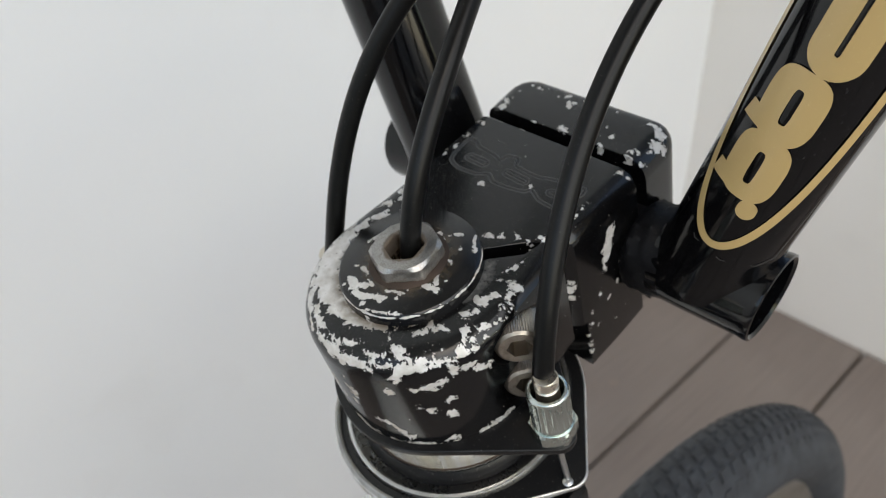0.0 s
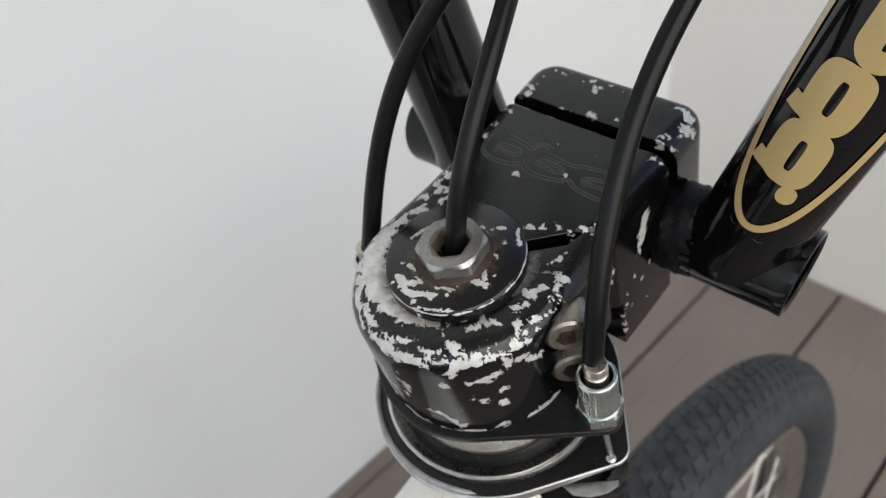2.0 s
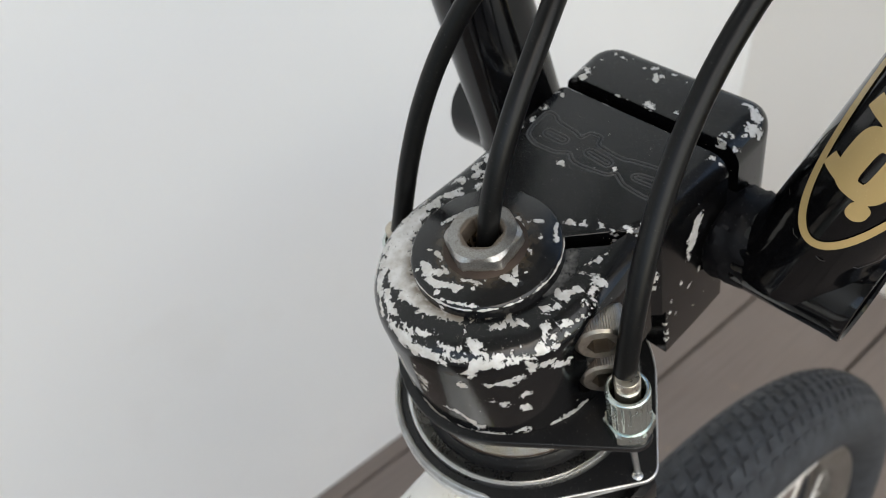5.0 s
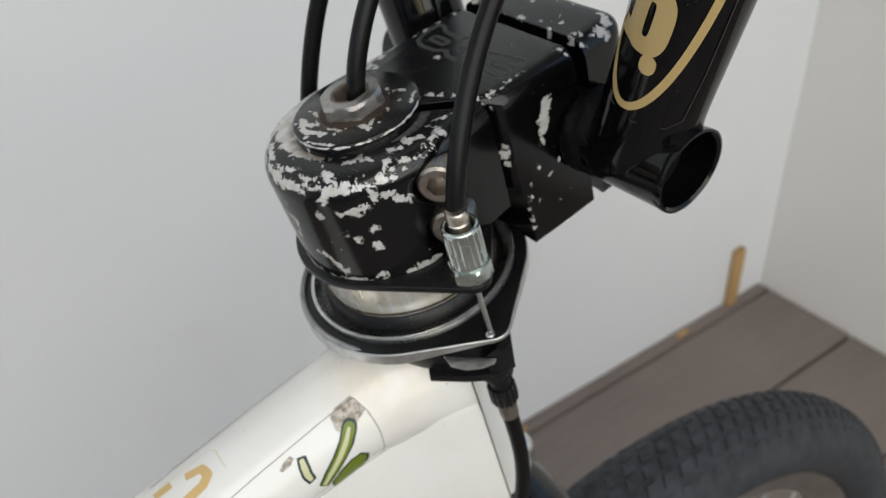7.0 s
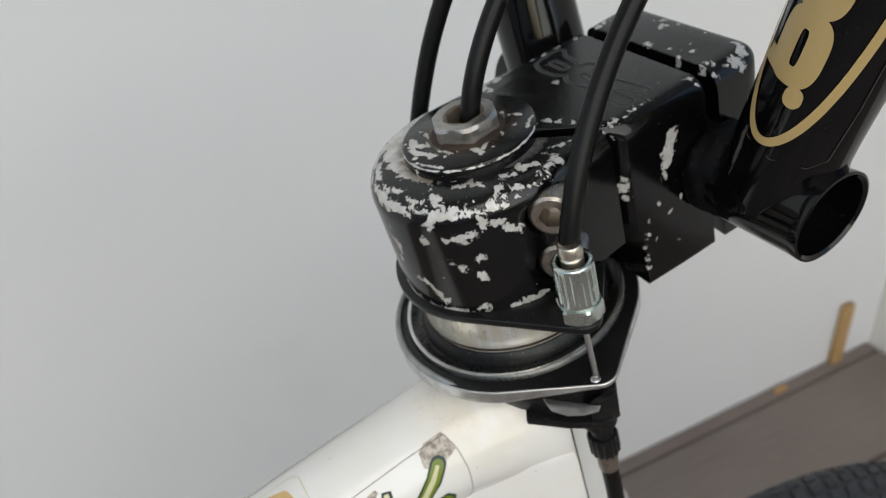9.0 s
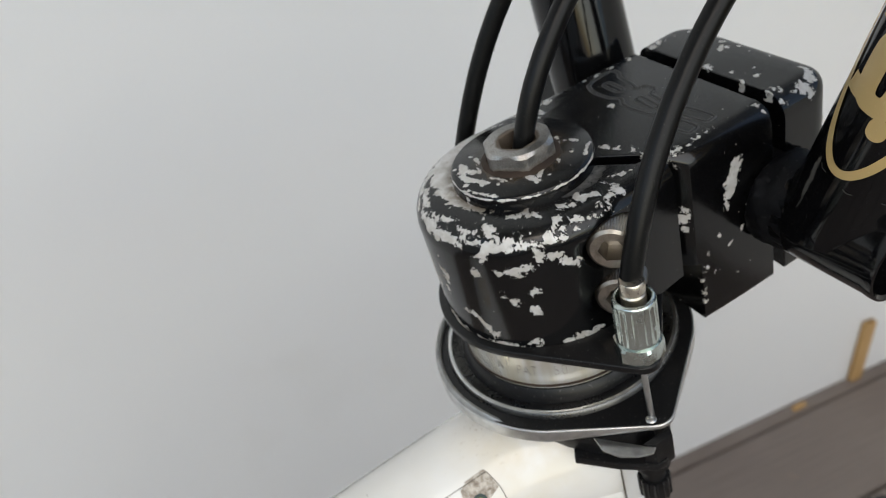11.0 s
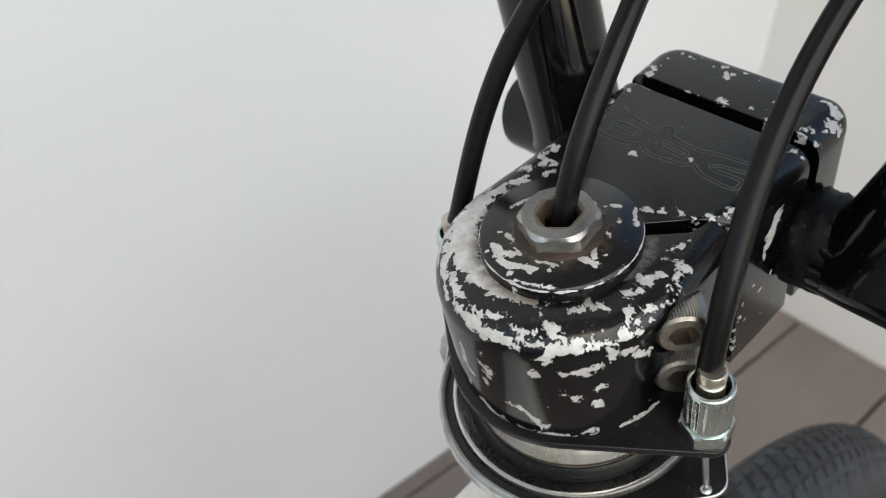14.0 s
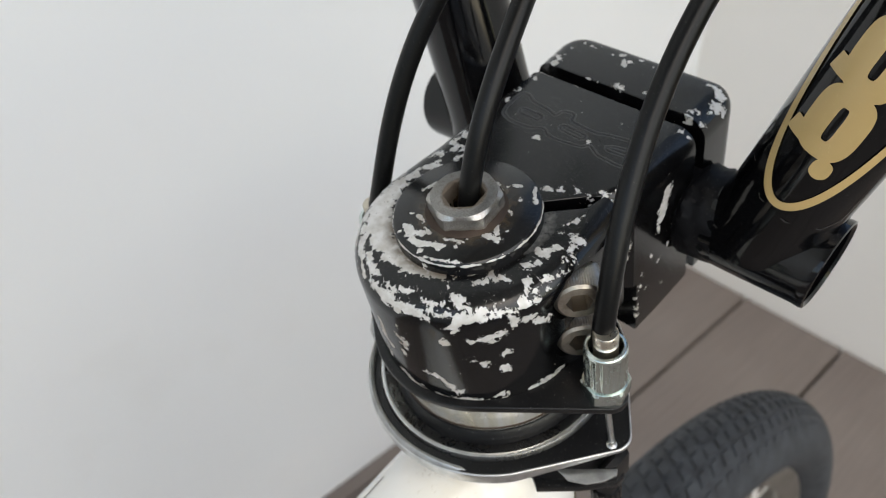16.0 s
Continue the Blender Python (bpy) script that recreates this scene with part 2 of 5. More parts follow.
LOW_CHIPS = [
    (-0.2, -26.4, -33.9, 0.5), (3.6, -26.2, -34.5, 0.6), (7.5, -25.3, -34.9, 0.6), (11.5, -23.8, -35.2, 0.5), (16.9, -20.2, -34.8, 0.6), (19.6, -17.7, -33.8, 0.9), (20.8, -16.3, -33.4, 0.9), (24.1, -10.8, -34.6, 0.5),
    (25.0, -8.4, -34.6, 0.6), (25.2, 39.6, -12.4, 1.7), (25.2, 39.0, -14.4, 2.1), (25.2, 37.9, -17.2, 2.2), (25.2, 37.0, -19.8, 1.7), (25.2, 36.1, -22.8, 1.1), (22.8, 26.2, -18.6, 1.5), (22.6, 26.0, -21.2, 2.0),
    (22.8, 26.2, -24.2, 1.6), (25.1, 29.4, -37.6, 0.8), (25.1, 28.2, -41.0, 0.9), (25.1, 28.0, -44.6, 0.9), (25.1, 28.0, -47.8, 1.0), (25.2, 40.8, -31.6, 0.8), (25.2, 36.8, -34.0, 0.8),
    (25.1, 29.8, -33.4, 0.7), (25.2, 33.4, -30.0, 0.6), (25.2, 43.0, -26.4, 0.6), (25.2, 32.0, -40.4, 0.6), (25.2, 38.4, -44.6, 0.6), (25.2, 45.0, -36.2, 0.6),
]
# worn spots on the top: x, y, radius
TOP_CHIPS = [
    (-22.0, 48.4, 0.9), (-20.7, 41.8, 1.1), (-20.3, 37.2, 0.8), (-22.3, 35.3, 0.6), (-21.1, 33.5, 0.6), (-20.1, 47.6, 0.8), (9.2, 43.9, 0.25), (18.7, 39.2, 0.4), (21.5, 48.8, 1), (23.3, 50.0, 0.7), (21.3, 37.3, 0.5), (21.3, 34.9, 0.6), (20.8, 31.1, 0.6),
]
PLATE_CHIPS = [(22.2, 65.6, 1.7), (23.1, 62.3, 2.0), (21.3, 66.4, 1.1), (24.2, 63.6, 1.3), (20.8, 57.4, 1.1), (23.6, 55.6, 1.0), (22.8, 59.6, 0.8), (-22.5, 58.5, 0.9)]


def on_top(spots, half, roll):
    """Lays spots given in plan onto the flat top and its rolled side edges."""
    out = []
    for x, y, r in spots:
        u = min(max(0.0, abs(x) - (half - roll)), roll)
        out.append((x, y, -3.3 - roll + math.sqrt(roll * roll - u * u), r))
    return out


# worn strokes round the barrel
RIM_WEAR = [
    (-53.8, -23.8, -47.8, -25.0, 0.63), (-46.0, -24.1, -42.1, -25.2, 1.37), (-41.1, -25.0, -37.1, -24.8, 1.86), (-35.7, -24.6, -29.8, -24.5, 2.69), (-29.0, -24.8, -23.0, -23.7, 3.24), (-21.7, -23.1, -15.7, -22.5, 2.81),
    (-13.6, -21.9, -7.6, -21.3, 2.51), (-5.1, -21.1, -0.3, -20.9, 1.78), (1.9, -20.5, 6.1, -20.6, 1.54), (8.1, -20.4, 10.7, -20.1, 1.09), (13.1, -19.5, 17.4, -18.8, 0.65), (-24.0, -28.4, -20.2, -27.1, 0.83),
    (-44.0, -27.6, -37.0, -28.0, 0.9), (-34.0, -28.2, -27.0, -28.6, 1.2), (-20.0, -29.0, -15.0, -29.6, 1.1), (-13.0, -27.4, -9.0, -28.4, 0.8), (-29.0, -31.4, -21.0, -32.4, 0.7),
]
SHOULDER_WEAR = [
    (-12.5, -31.2, -10.0, -32.0, 0.57), (-7.4, -28.1, -7.4, -28.1, 0.67), (-5.3, -30.8, -2.7, -31.2, 1.22), (-1.8, -28.2, 0.0, -28.3, 0.55), (-0.5, -31.5, 2.2, -32.3, 1.43), (2.4, -26.7, 5.2, -26.3, 0.54),
    (3.9, -31.2, 8.1, -31.6, 1.08), (8.6, -32.0, 9.6, -32.3, 0.54), (9.1, -27.8, 13.1, -28.0, 0.53), (10.6, -30.2, 14.1, -31.1, 0.53), (15.4, -25.4, 18.0, -26.4, 0.85), (16.8, -27.0, 17.6, -28.4, 0.63),
    (15.2, -34.6, 17.9, -32.2, 0.96), (17.3, -32.3, 21.4, -31.3, 1.16), (19.5, -29.6, 27.7, -32.1, 0.63), (21.3, -32.2, 25.6, -31.9, 0.63), (27.8, -33.4, 28.0, -36.5, 0.43), (13.8, -22.7, 13.8, -22.7, 0.43),
]
FRONT_CHIPS = [
    (33.8, -26.4, 30.6, -30.7, 0.64), (31.1, -31.0, 29.3, -32.5, 0.53), (31.4, -32.1, 32.7, -32.5, 0.32), (32.9, -32.0, 33.7, -32.3, 0.43), (30.4, -36.1, 31.6, -36.5, 0.54), (34.4, -29.9, 34.4, -29.9, 0.32),
    (37.3, -28.7, 39.3, -29.6, 0.65), (40.2, -29.5, 40.5, -29.9, 0.44), (42.8, -23.1, 46.4, -24.4, 0.88), (43.6, -22.0, 43.1, -23.9, 0.55), (36.2, -22.8, 40.0, -23.4, 0.54), (28.5, -22.4, 30.1, -23.7, 0.54),
    (26.3, -21.0, 27.1, -22.7, 0.75), (20.8, -22.3, 24.4, -22.1, 0.54), (20.1, -19.5, 22.2, -19.2, 0.43), (55.3, -25.2, 56.4, -26.7, 0.68), (58.0, -28.4, 58.0, -28.4, 0.46), (51.9, -24.4, 51.2, -26.2, 0.45),
    (50.8, -26.9, 50.2, -29.1, 0.79), (47.6, -27.7, 45.3, -30.8, 0.45),
]
SIDE_CHIPS = [
    (-5.1, -43.0, -5.4, -48.7, 0.47), (-5.4, -48.7, -3.4, -50.3, 0.60), (0.6, -43.4, 2.2, -44.3, 0.34), (1.7, -46.7, 3.1, -44.0, 0.58), (1.3, -49.3, 1.3, -49.3, 0.35), (1.9, -39.4, 1.9, -39.4, 0.28),
    (-6.5, -54.5, -5.7, -56.1, 0.31), (13.1, -39.9, 13.1, -39.9, 0.77), (19.0, -39.4, 23.2, -38.5, 0.38), (23.4, -38.8, 25.3, -38.1, 0.65), (18.7, -45.9, 18.7, -45.9, 0.45), (20.1, -47.2, 21.0, -48.3, 0.45),
    (24.4, -49.7, 25.2, -50.4, 0.46), (25.5, -44.6, 25.5, -44.6, 0.45), (6.6, -53.5, 9.7, -54.1, 0.48), (9.7, -54.1, 12.5, -57.5, 0.42), (12.5, -57.9, 13.5, -58.9, 0.60),
]
FOOT_CHIPS = [
    (-1.5, -59.6, 1.0, -61.8, 0.63), (1.2, -62.2, 5.4, -61.8, 0.38), (7.6, -61.8, 11.3, -61.8, 0.25), (12.1, -61.7, 15.7, -61.1, 0.49), (15.7, -61.5, 23.4, -62.1, 0.31), (22.3, -60.0, 23.5, -59.2, 0.49),
    (30.4, -61.3, 31.6, -61.3, 0.49), (32.4, -60.8, 33.5, -60.6, 0.49), (34.8, -60.5, 38.5, -60.6, 0.43), (32.9, -38.5, 35.8, -39.7, 0.66),
]
FADED = [(58.4, -21.0, 48.8, -20.4, 0.92), (47.7, -20.3, 40.8, -19.4, 0.67), (20.2, -18.2, 28.2, -17.9, 0.44)]
# worn strokes in plan
TOP_WEAR = [
    (-21.4, 21.9, -19.4, 20.3, 0.63), (-21.1, 18.0, -20.3, 21.0, 0.52), (-20.7, 17.2, -16.5, 17.2, 0.31), (-21.8, 11.5, -19.9, 13.1, 0.62), (-19.2, 14.1, -18.3, 15.8, 0.41), (-15.9, 13.2, -15.4, 14.7, 0.20),
    (-5.6, 16.9, -5.6, 16.9, 0.70), (-5.0, 29.8, -5.0, 29.8, 0.51), (8.2, 17.0, 9.4, 17.2, 0.48), (11.1, 18.7, 11.1, 18.7, 0.58), (14.2, 20.0, 14.2, 20.0, 0.58), (21.6, 26.9, 21.4, 25.0, 0.4),
    (21.6, 31.7, 22.1, 29.1, 0.39), (6.7, 34.9, 6.7, 34.9, 0.40), (17.1, 20.5, 17.1, 20.5, 0.48), (19.4, 22.7, 19.4, 22.7, 0.58),
]
PLATE_WEAR = [
    (-20.4, 63.1, -20.4, 63.1, 0.46), (-20.8, 58.4, -19.8, 57.7, 0.68), (-20.4, 56.0, -19.5, 55.4, 0.57), (-19.6, 60.1, -19.6, 60.1, 0.34), (-18.6, 66.9, -18.6, 66.9, 0.35), (-15.9, 66.7, -14.8, 66.5, 0.46),
    (-13.5, 67.4, -13.5, 67.4, 0.35), (-8.8, 66.0, -8.8, 66.0, 0.34), (-7.1, 67.0, -6.3, 67.3, 0.34), (-4.9, 65.0, -3.8, 63.7, 0.67), (-3.9, 65.9, -3.3, 65.6, 0.56), (-2.0, 67.5, -0.9, 67.7, 0.34),
    (2.7, 66.9, 2.7, 66.9, 0.45), (8.4, 67.6, 8.4, 67.6, 0.33), (-0.4, 55.8, 1.1, 55.6, 0.87), (6.8, 56.8, 6.8, 56.8, 0.54), (9.7, 61.2, 9.7, 61.2, 0.54), (12.7, 59.0, 12.7, 59.0, 0.64),
    (11.8, 55.1, 12.7, 54.2, 0.64), (20.0, 54.3, 21.1, 54.3, 0.52), (20.1, 56.4, 20.1, 56.4, 0.63), (17.7, 66.9, 19.6, 67.0, 0.44),
]
CAP_WEAR = [
    (-6.7, -11.6, -4.5, -12.9, 1.04), (-4.6, -12.1, -2.6, -11.1, 0.75), (-4.0, -14.0, -1.6, -13.6, 0.66), (-1.2, -13.8, 3.5, -11.3, 0.75), (3.1, -12.5, 3.1, -12.5, 0.65), (0.5, -14.9, 0.5, -14.9, 0.65),
    (-3.1, -10.1, -1.2, -10.4, 0.47), (-8.9, -8.2, -8.9, -8.2, 0.48), (-7.4, -7.8, -4.8, -8.5, 0.33), (-7.1, -13.8, -7.1, -13.8, 0.38), (2.6, -9.6, 6.2, -7.9, 0.37), (6.7, -7.0, 6.7, -7.0, 0.28),
    (6.0, -10.0, 6.0, -10.0, 0.46), (8.7, -4.1, 9.9, -3.9, 0.46), (9.7, -3.6, 11.8, -3.3, 0.55), (8.9, -0.4, 10.6, -2.3, 0.55), (12.2, -3.7, 12.2, -3.7, 0.64), (11.8, -0.7, 11.8, -0.7, 0.37),
]
CAP_CHIPS = [
    (4.3, 11.5, 5.5, 11.7, 0.47), (3.4, 10.1, 3.4, 10.1, 0.28), (8.0, 8.4, 8.0, 8.4, 0.33), (-12.0, -1.2, -10.8, 2.5, 0.34), (-10.8, 2.5, -9.1, 6.6, 0.29), (0.4, 9.7, 4.0, 7.9, 0.24),
    (7.5, 4.7, 9.3, 4.1, 0.23), (8.4, 12.9, 11.6, 9.5, 0.38), (2.2, -16.1, 9.6, -12.7, 0.28),
]
STEM_EDGES = ((20.5, 40.0, -4.0, 0.2, 11.0, 0.2, 1.0, -0.02), (-21.0, 32.0, -4.2, 0.2, 16.0, 0.2, 1.0, -0.03), (0, 50.6, -3.35, 22.0, 0.1, 0.1, 0.4, 0.05), (9.0, 16.5, -3.4, 1.0, 3.0, 0.1, 0.5, -0.06), (24.9, 26.7, -30.0, 0.15, 0.15, 19.0, 0.6, -0.02))
M_STEM = chipped_paint("chipped_black_paint", LOW_CHIPS + on_top(TOP_CHIPS, 24.7, 5.4), [(*q[:4], q[4] * (0.4 if q[0] > 7.0 and q[1] < 24.0 else 0.8)) for q in TOP_WEAR], RIM_WEAR + SHOULDER_WEAR + FRONT_CHIPS + SIDE_CHIPS + FOOT_CHIPS, FADED, (), STEM_EDGES, grimy=True)
M_CAP = chipped_paint("chipped_cap_paint", (), CAP_WEAR + CAP_CHIPS, rings=((16.5, -0.7, 0.42, 0.15, 0.3, -0.5),), collar=True, lacy=0.3)
M_FRONT = chipped_paint("chipped_clamp_paint", on_top(PLATE_CHIPS, 24.6, 5.0), [(*q[:4], q[4] * 0.75) for q in PLATE_WEAR], edges=((0, 54.6, -3.4, 20.0, 0.1, 0.1, 0.5, 0.04), (0, 69.0, -4.4, 20, 0.3, 0.3, 1.2, -0.07), (24.3, 61, -12, 0.2, 6, 8, 1.0, -0.09)), lacy=0.45)
M_BAR = plain_gloss("gloss_black_paint", (0.0025, 0.0025, 0.003), 0.08, 0.0, (0.2, 0.2, 0.2), 0.12, 0.4)
M_BARROUGH = plain_gloss("scuffed_black_paint", (0.004, 0.004, 0.005), 0.5, 0.0, (0.12, 0.12, 0.12), 0.4)
M_BARROUGH.node_tree.nodes["Principled BSDF"].inputs["Specular IOR Level"].default_value = 0.18
M_CABLE = plain_gloss("black_cable_sheath", (0.004, 0.004, 0.004), 0.30, 0.0, (0.10, 0.10, 0.09), 0.25, 0.38)
M_CABLE.node_tree.nodes["Principled BSDF"].inputs["Specular IOR Level"].default_value = 0.22
M_BLACK = plain_gloss("black_steel_paint", (0.005, 0.005, 0.0055), 0.33, 0.1, (0.30, 0.29, 0.28), 0.3)
M_BLACK.node_tree.nodes["Principled BSDF"].inputs["Specular IOR Level"].default_value = 0.32
M_ZINC = worn_metal("zinc_plate", (0.66, 0.73, 0.70), 0.2, (0.20, 0.21, 0.18), 0.22)
M_CHROME = worn_metal("scuffed_chrome", (0.72, 0.72, 0.715), 0.34, (0.14, 0.14, 0.14), 0.4, 180.0)
M_FERRULE = worn_metal("tarnished_ferrule", (0.66, 0.60, 0.51), 0.28, (0.20, 0.15, 0.10), 0.45, 220.0)
M_LEAF = worn_metal("dull_leaf_steel", (0.46, 0.46, 0.45), 0.42, (0.08, 0.08, 0.08), 0.5, 180.0)
M_DARKCHROME = worn_metal("dark_ring_metal", (0.17, 0.17, 0.17), 0.26, (0.03, 0.03, 0.03), 0.4, 180.0)


def bolt_steel():
    """Dull steel with brown grime about its foot and in its hollow."""
    m = material("grimy_steel", (0.5, 0.48, 0.45), 0.36, 1.0)
    n = Nodes(m)
    v = n.scaled(n.coords(), 1000.0)
    sep = n.add("ShaderNodeSeparateXYZ")
    n.plug(v, sep.inputs[0])
    x, y, z = sep.outputs
    rho = n.math("SQRT", n.math("ADD", n.math("POWER", x, 2.0), n.math("POWER", y, 2.0)))
    cloud = n.noise(v, 0.5, 5, 0.65)
    foot = n.ramp(n.math("ADD", z, n.math("MULTIPLY", cloud, 2.4)), 2.9, 1.3)
    core = n.ramp(n.math("ADD", rho, n.math("MULTIPLY", cloud, 1.2)), 5.9, 5.3)
    dirt = n.math("MAXIMUM", n.math("MAXIMUM", foot, core), n.math("MULTIPLY", n.ramp(cloud, 0.48, 0.75), 0.55))
    fine = n.noise(v, 2.6, 3)
    tone = n.mix(n.ramp(fine, 0.3, 0.7), (0.50, 0.49, 0.475), (0.36, 0.34, 0.315))
    n.set(Base_Color=n.mix(n.math("MULTIPLY", dirt, 0.85), tone, (0.11, 0.075, 0.045)), Roughness=n.math("ADD", n.math("MULTIPLY", dirt, 0.25), n.math("ADD", n.math("MULTIPLY", fine, 0.2), 0.24)), Metallic=n.math("SUBTRACT", 1.0, n.math("MULTIPLY", dirt, 0.5)), Normal=n.bump(fine, 0.15, 0.0001))
    return m


M_HEX = bolt_steel()
M_BOLT = worn_metal("oily_bolt_steel", (0.50, 0.45, 0.39), 0.32, (0.07, 0.045, 0.025), 0.75, 220.0)
M_BAND = material("polished_cup_alloy", (0.95, 0.93, 0.87), 0.26, 0.72)
nb = Nodes(M_BAND)
streak = nb.noise(nb.scaled(nb.coords(), (900.0, 900.0, 60.0)), 0.35, 3)
nb.set(Base_Color=nb.mix(nb.ramp(streak, 0.35, 0.75), (0.96, 0.95, 0.91), (0.78, 0.70, 0.52)), Roughness=nb.math("ADD", nb.math("MULTIPLY", streak, 0.2), 0.14))
M_WIRE = worn_metal("steel_wire", (0.55, 0.55, 0.54), 0.35)
# grime under the bolt head, and the painted shadow line of the cup
M_GRIME_SHADE = worn_metal("dark_grime_and_shade", (0.08, 0.06, 0.05), 0.6)
M_GOLD = plain_gloss("gold_decal", (0.50, 0.35, 0.15), 0.38, 0.3, (0.62, 0.47, 0.24), 0.4)
M_PALEGOLD = plain_gloss("pale_gold_decal", (0.68, 0.46, 0.20), 0.4, 0.2, (0.8, 0.7, 0.5), 0.5)
M_GREEN = plain_gloss("green_decal", (0.16, 0.22, 0.018), 0.4, 0.2)
M_CREAM = plain_gloss("cream_decal", (0.62, 0.60, 0.36), 0.4, 0.2)
M_INK = plain_gloss("dark_teal_ink", (0.012, 0.035, 0.03), 0.4, 0.1)
M_LINE = plain_gloss("grime_line", (0.10, 0.085, 0.06), 0.6, 0.0)
M_FOIL = plain_gloss("peeled_foil", (0.56, 0.51, 0.44), 0.45, 0.0, (0.16, 0.12, 0.09), 0.9)
nf = Nodes(M_FOIL)
flake = nf.noise(nf.scaled(nf.coords(), 1000.0), 0.55, 6, 0.72)
nf.set(Base_Color=nf.mix(nf.ramp(flake, 0.40, 0.62), (0.24, 0.19, 0.145), (0.60, 0.55, 0.48)), Normal=nf.bump(flake, 0.5, 0.0003))
# pale for the emblem's lit edges and the film edge, dark for groove shade
M_EDGE_LINE = plain_gloss("pale_edge_line", (0.05, 0.05, 0.05), 0.35, 0.0, (0.2, 0.2, 0.19), 0.8)
M_GROOVE_SHADE = plain_gloss("groove_shade", (0.003, 0.003, 0.003), 0.5, 0.0)
M_LETTER = material("etched_letter", (0.10, 0.09, 0.075), 0.5)
M_FORK = plain_gloss("fork_black_paint", (0.010, 0.010, 0.011), 0.2, 0.3)
M_RIM = worn_metal("rim_alloy", (0.42, 0.41, 0.38), 0.35, (0.20, 0.16, 0.10), 0.4, 40.0)


def white_frame_paint():
    m = material("white_frame_paint", (0.80, 0.77, 0.68), 0.20, 0.0, 0.5)
    n = Nodes(m)
    v = n.scaled(n.coords(), 1000.0)
    warm = n.ramp(n.noise(v, 0.05, 3), 0.35, 0.7)
    base = n.mix(warm, (0.84, 0.83, 0.80), (0.82, 0.80, 0.755))
    specks = n.math("GREATER_THAN", n.noise(v, 0.55, 2), 0.775)
    sep = n.add("ShaderNodeSeparateXYZ")
    n.plug(v, sep.inputs[0])
    brown = n.math("MULTIPLY", n.ramp(n.noise(n.vec("MULTIPLY", v, (1.0, 0.45, 1.0)), 0.8, 4, 0.7), 0.60, 0.66), n.ramp(n.vec("DISTANCE", v, (6.0, -28.0, -69.0)), 13.0, 4.0))
    yellow = n.math("MULTIPLY", n.ramp(n.vec("DISTANCE", v, (16.0, -24.0, -66.0)), 24.0, 6.0), n.ramp(n.noise(v, 0.10, 4), 0.25, 0.6))
    base = n.mix(n.math("MULTIPLY", yellow, 0.35), base, (0.66, 0.52, 0.28))
    base = n.mix(n.math("MULTIPLY", brown, 0.6), base, (0.34, 0.24, 0.13))
    n.set(Base_Color=n.mix(specks, base, (0.16, 0.12, 0.09)), Roughness=n.math("ADD", 0.16, n.math("MULTIPLY", n.noise(v, 0.4, 3), 0.12)), Normal=n.bump(n.noise(v, 0.12, 2), 0.12, 0.0012))
    return m


def rubber():
    m = material("dusty_tyre_rubber", (0.030, 0.032, 0.036), 0.72)
    n = Nodes(m)
    v = n.scaled(n.coords(), 1000.0)
    n.set(Base_Color=n.mix(n.ramp(n.noise(v, 0.10, 4), 0.35, 0.75), (0.018, 0.020, 0.024), (0.042, 0.047, 0.054)), Normal=n.bump(n.noise(v, 0.9, 3), 0.3, 0.0006))
    return m


def plank_material():
    m = material("brown_grey_plank", (0.19, 0.155, 0.135), 0.52)
    n = Nodes(m)
    v = n.coords()
    info = n.add("ShaderNodeObjectInfo")
    grain = n.noise(n.scaled(v, (60.0, 2.2, 60.0)), 4.0, 6, 0.6)
    broad = n.noise(v, 5.0, 3)
    tone = n.mix(n.ramp(grain, 0.3, 0.7), (0.143, 0.116, 0.102), (0.195, 0.164, 0.147))
    tone = n.mix(n.math("MULTIPLY", n.ramp(broad, 0.4, 0.8), 0.35), tone, (0.26, 0.228, 0.207))
    spot = n.math("MULTIPLY", n.ramp(n.noise(v, 22.0, 3), 0.68, 0.76), 0.35)
    tone = n.mix(spot, tone, (0.30, 0.22, 0.15))
    tone = n.mix(n.math("MULTIPLY", info.outputs["Random"], 0.16), tone, (0.12, 0.095, 0.082))
    n.set(Base_Color=tone, Roughness=n.math("ADD", 0.42, n.math("MULTIPLY", grain, 0.2)), Normal=n.bump(grain, 0.12, 0.0008))
    return m


def light_wood():
    m = material("raw_pine", (0.46, 0.29, 0.13), 0.6)
    n = Nodes(m)
    v = n.coords()
    g = n.noise(n.scaled(v, (120.0, 120.0, 8.0)), 3.0, 4)
    n.set(Base_Color=n.mix(n.ramp(g, 0.3, 0.7), (0.50, 0.32, 0.14), (0.36, 0.21, 0.085)), Normal=n.bump(g, 0.2, 0.0006))
    return m


M_WHITE = white_frame_paint()
M_TYRE = rubber()
M_PLANK = plank_material()
M_PINE = light_wood()
M_WALL = wall_paint("pale_grey_wall_paint", (0.70, 0.715, 0.73), (0.74, 0.745, 0.75))
M_WALL_WARM = wall_paint("warm_white_wall_paint", (0.71, 0.69, 0.65), (0.75, 0.73, 0.70))
M_GROUND = wall_paint("dull_paving", (0.20, 0.20, 0.19), (0.15, 0.15, 0.14))
M_GAP = material("joint_shadow_filler", (0.03, 0.025, 0.022), 0.9)

# ---------------------------------------------------------------- mesh helpers (millimetres in, metres out)


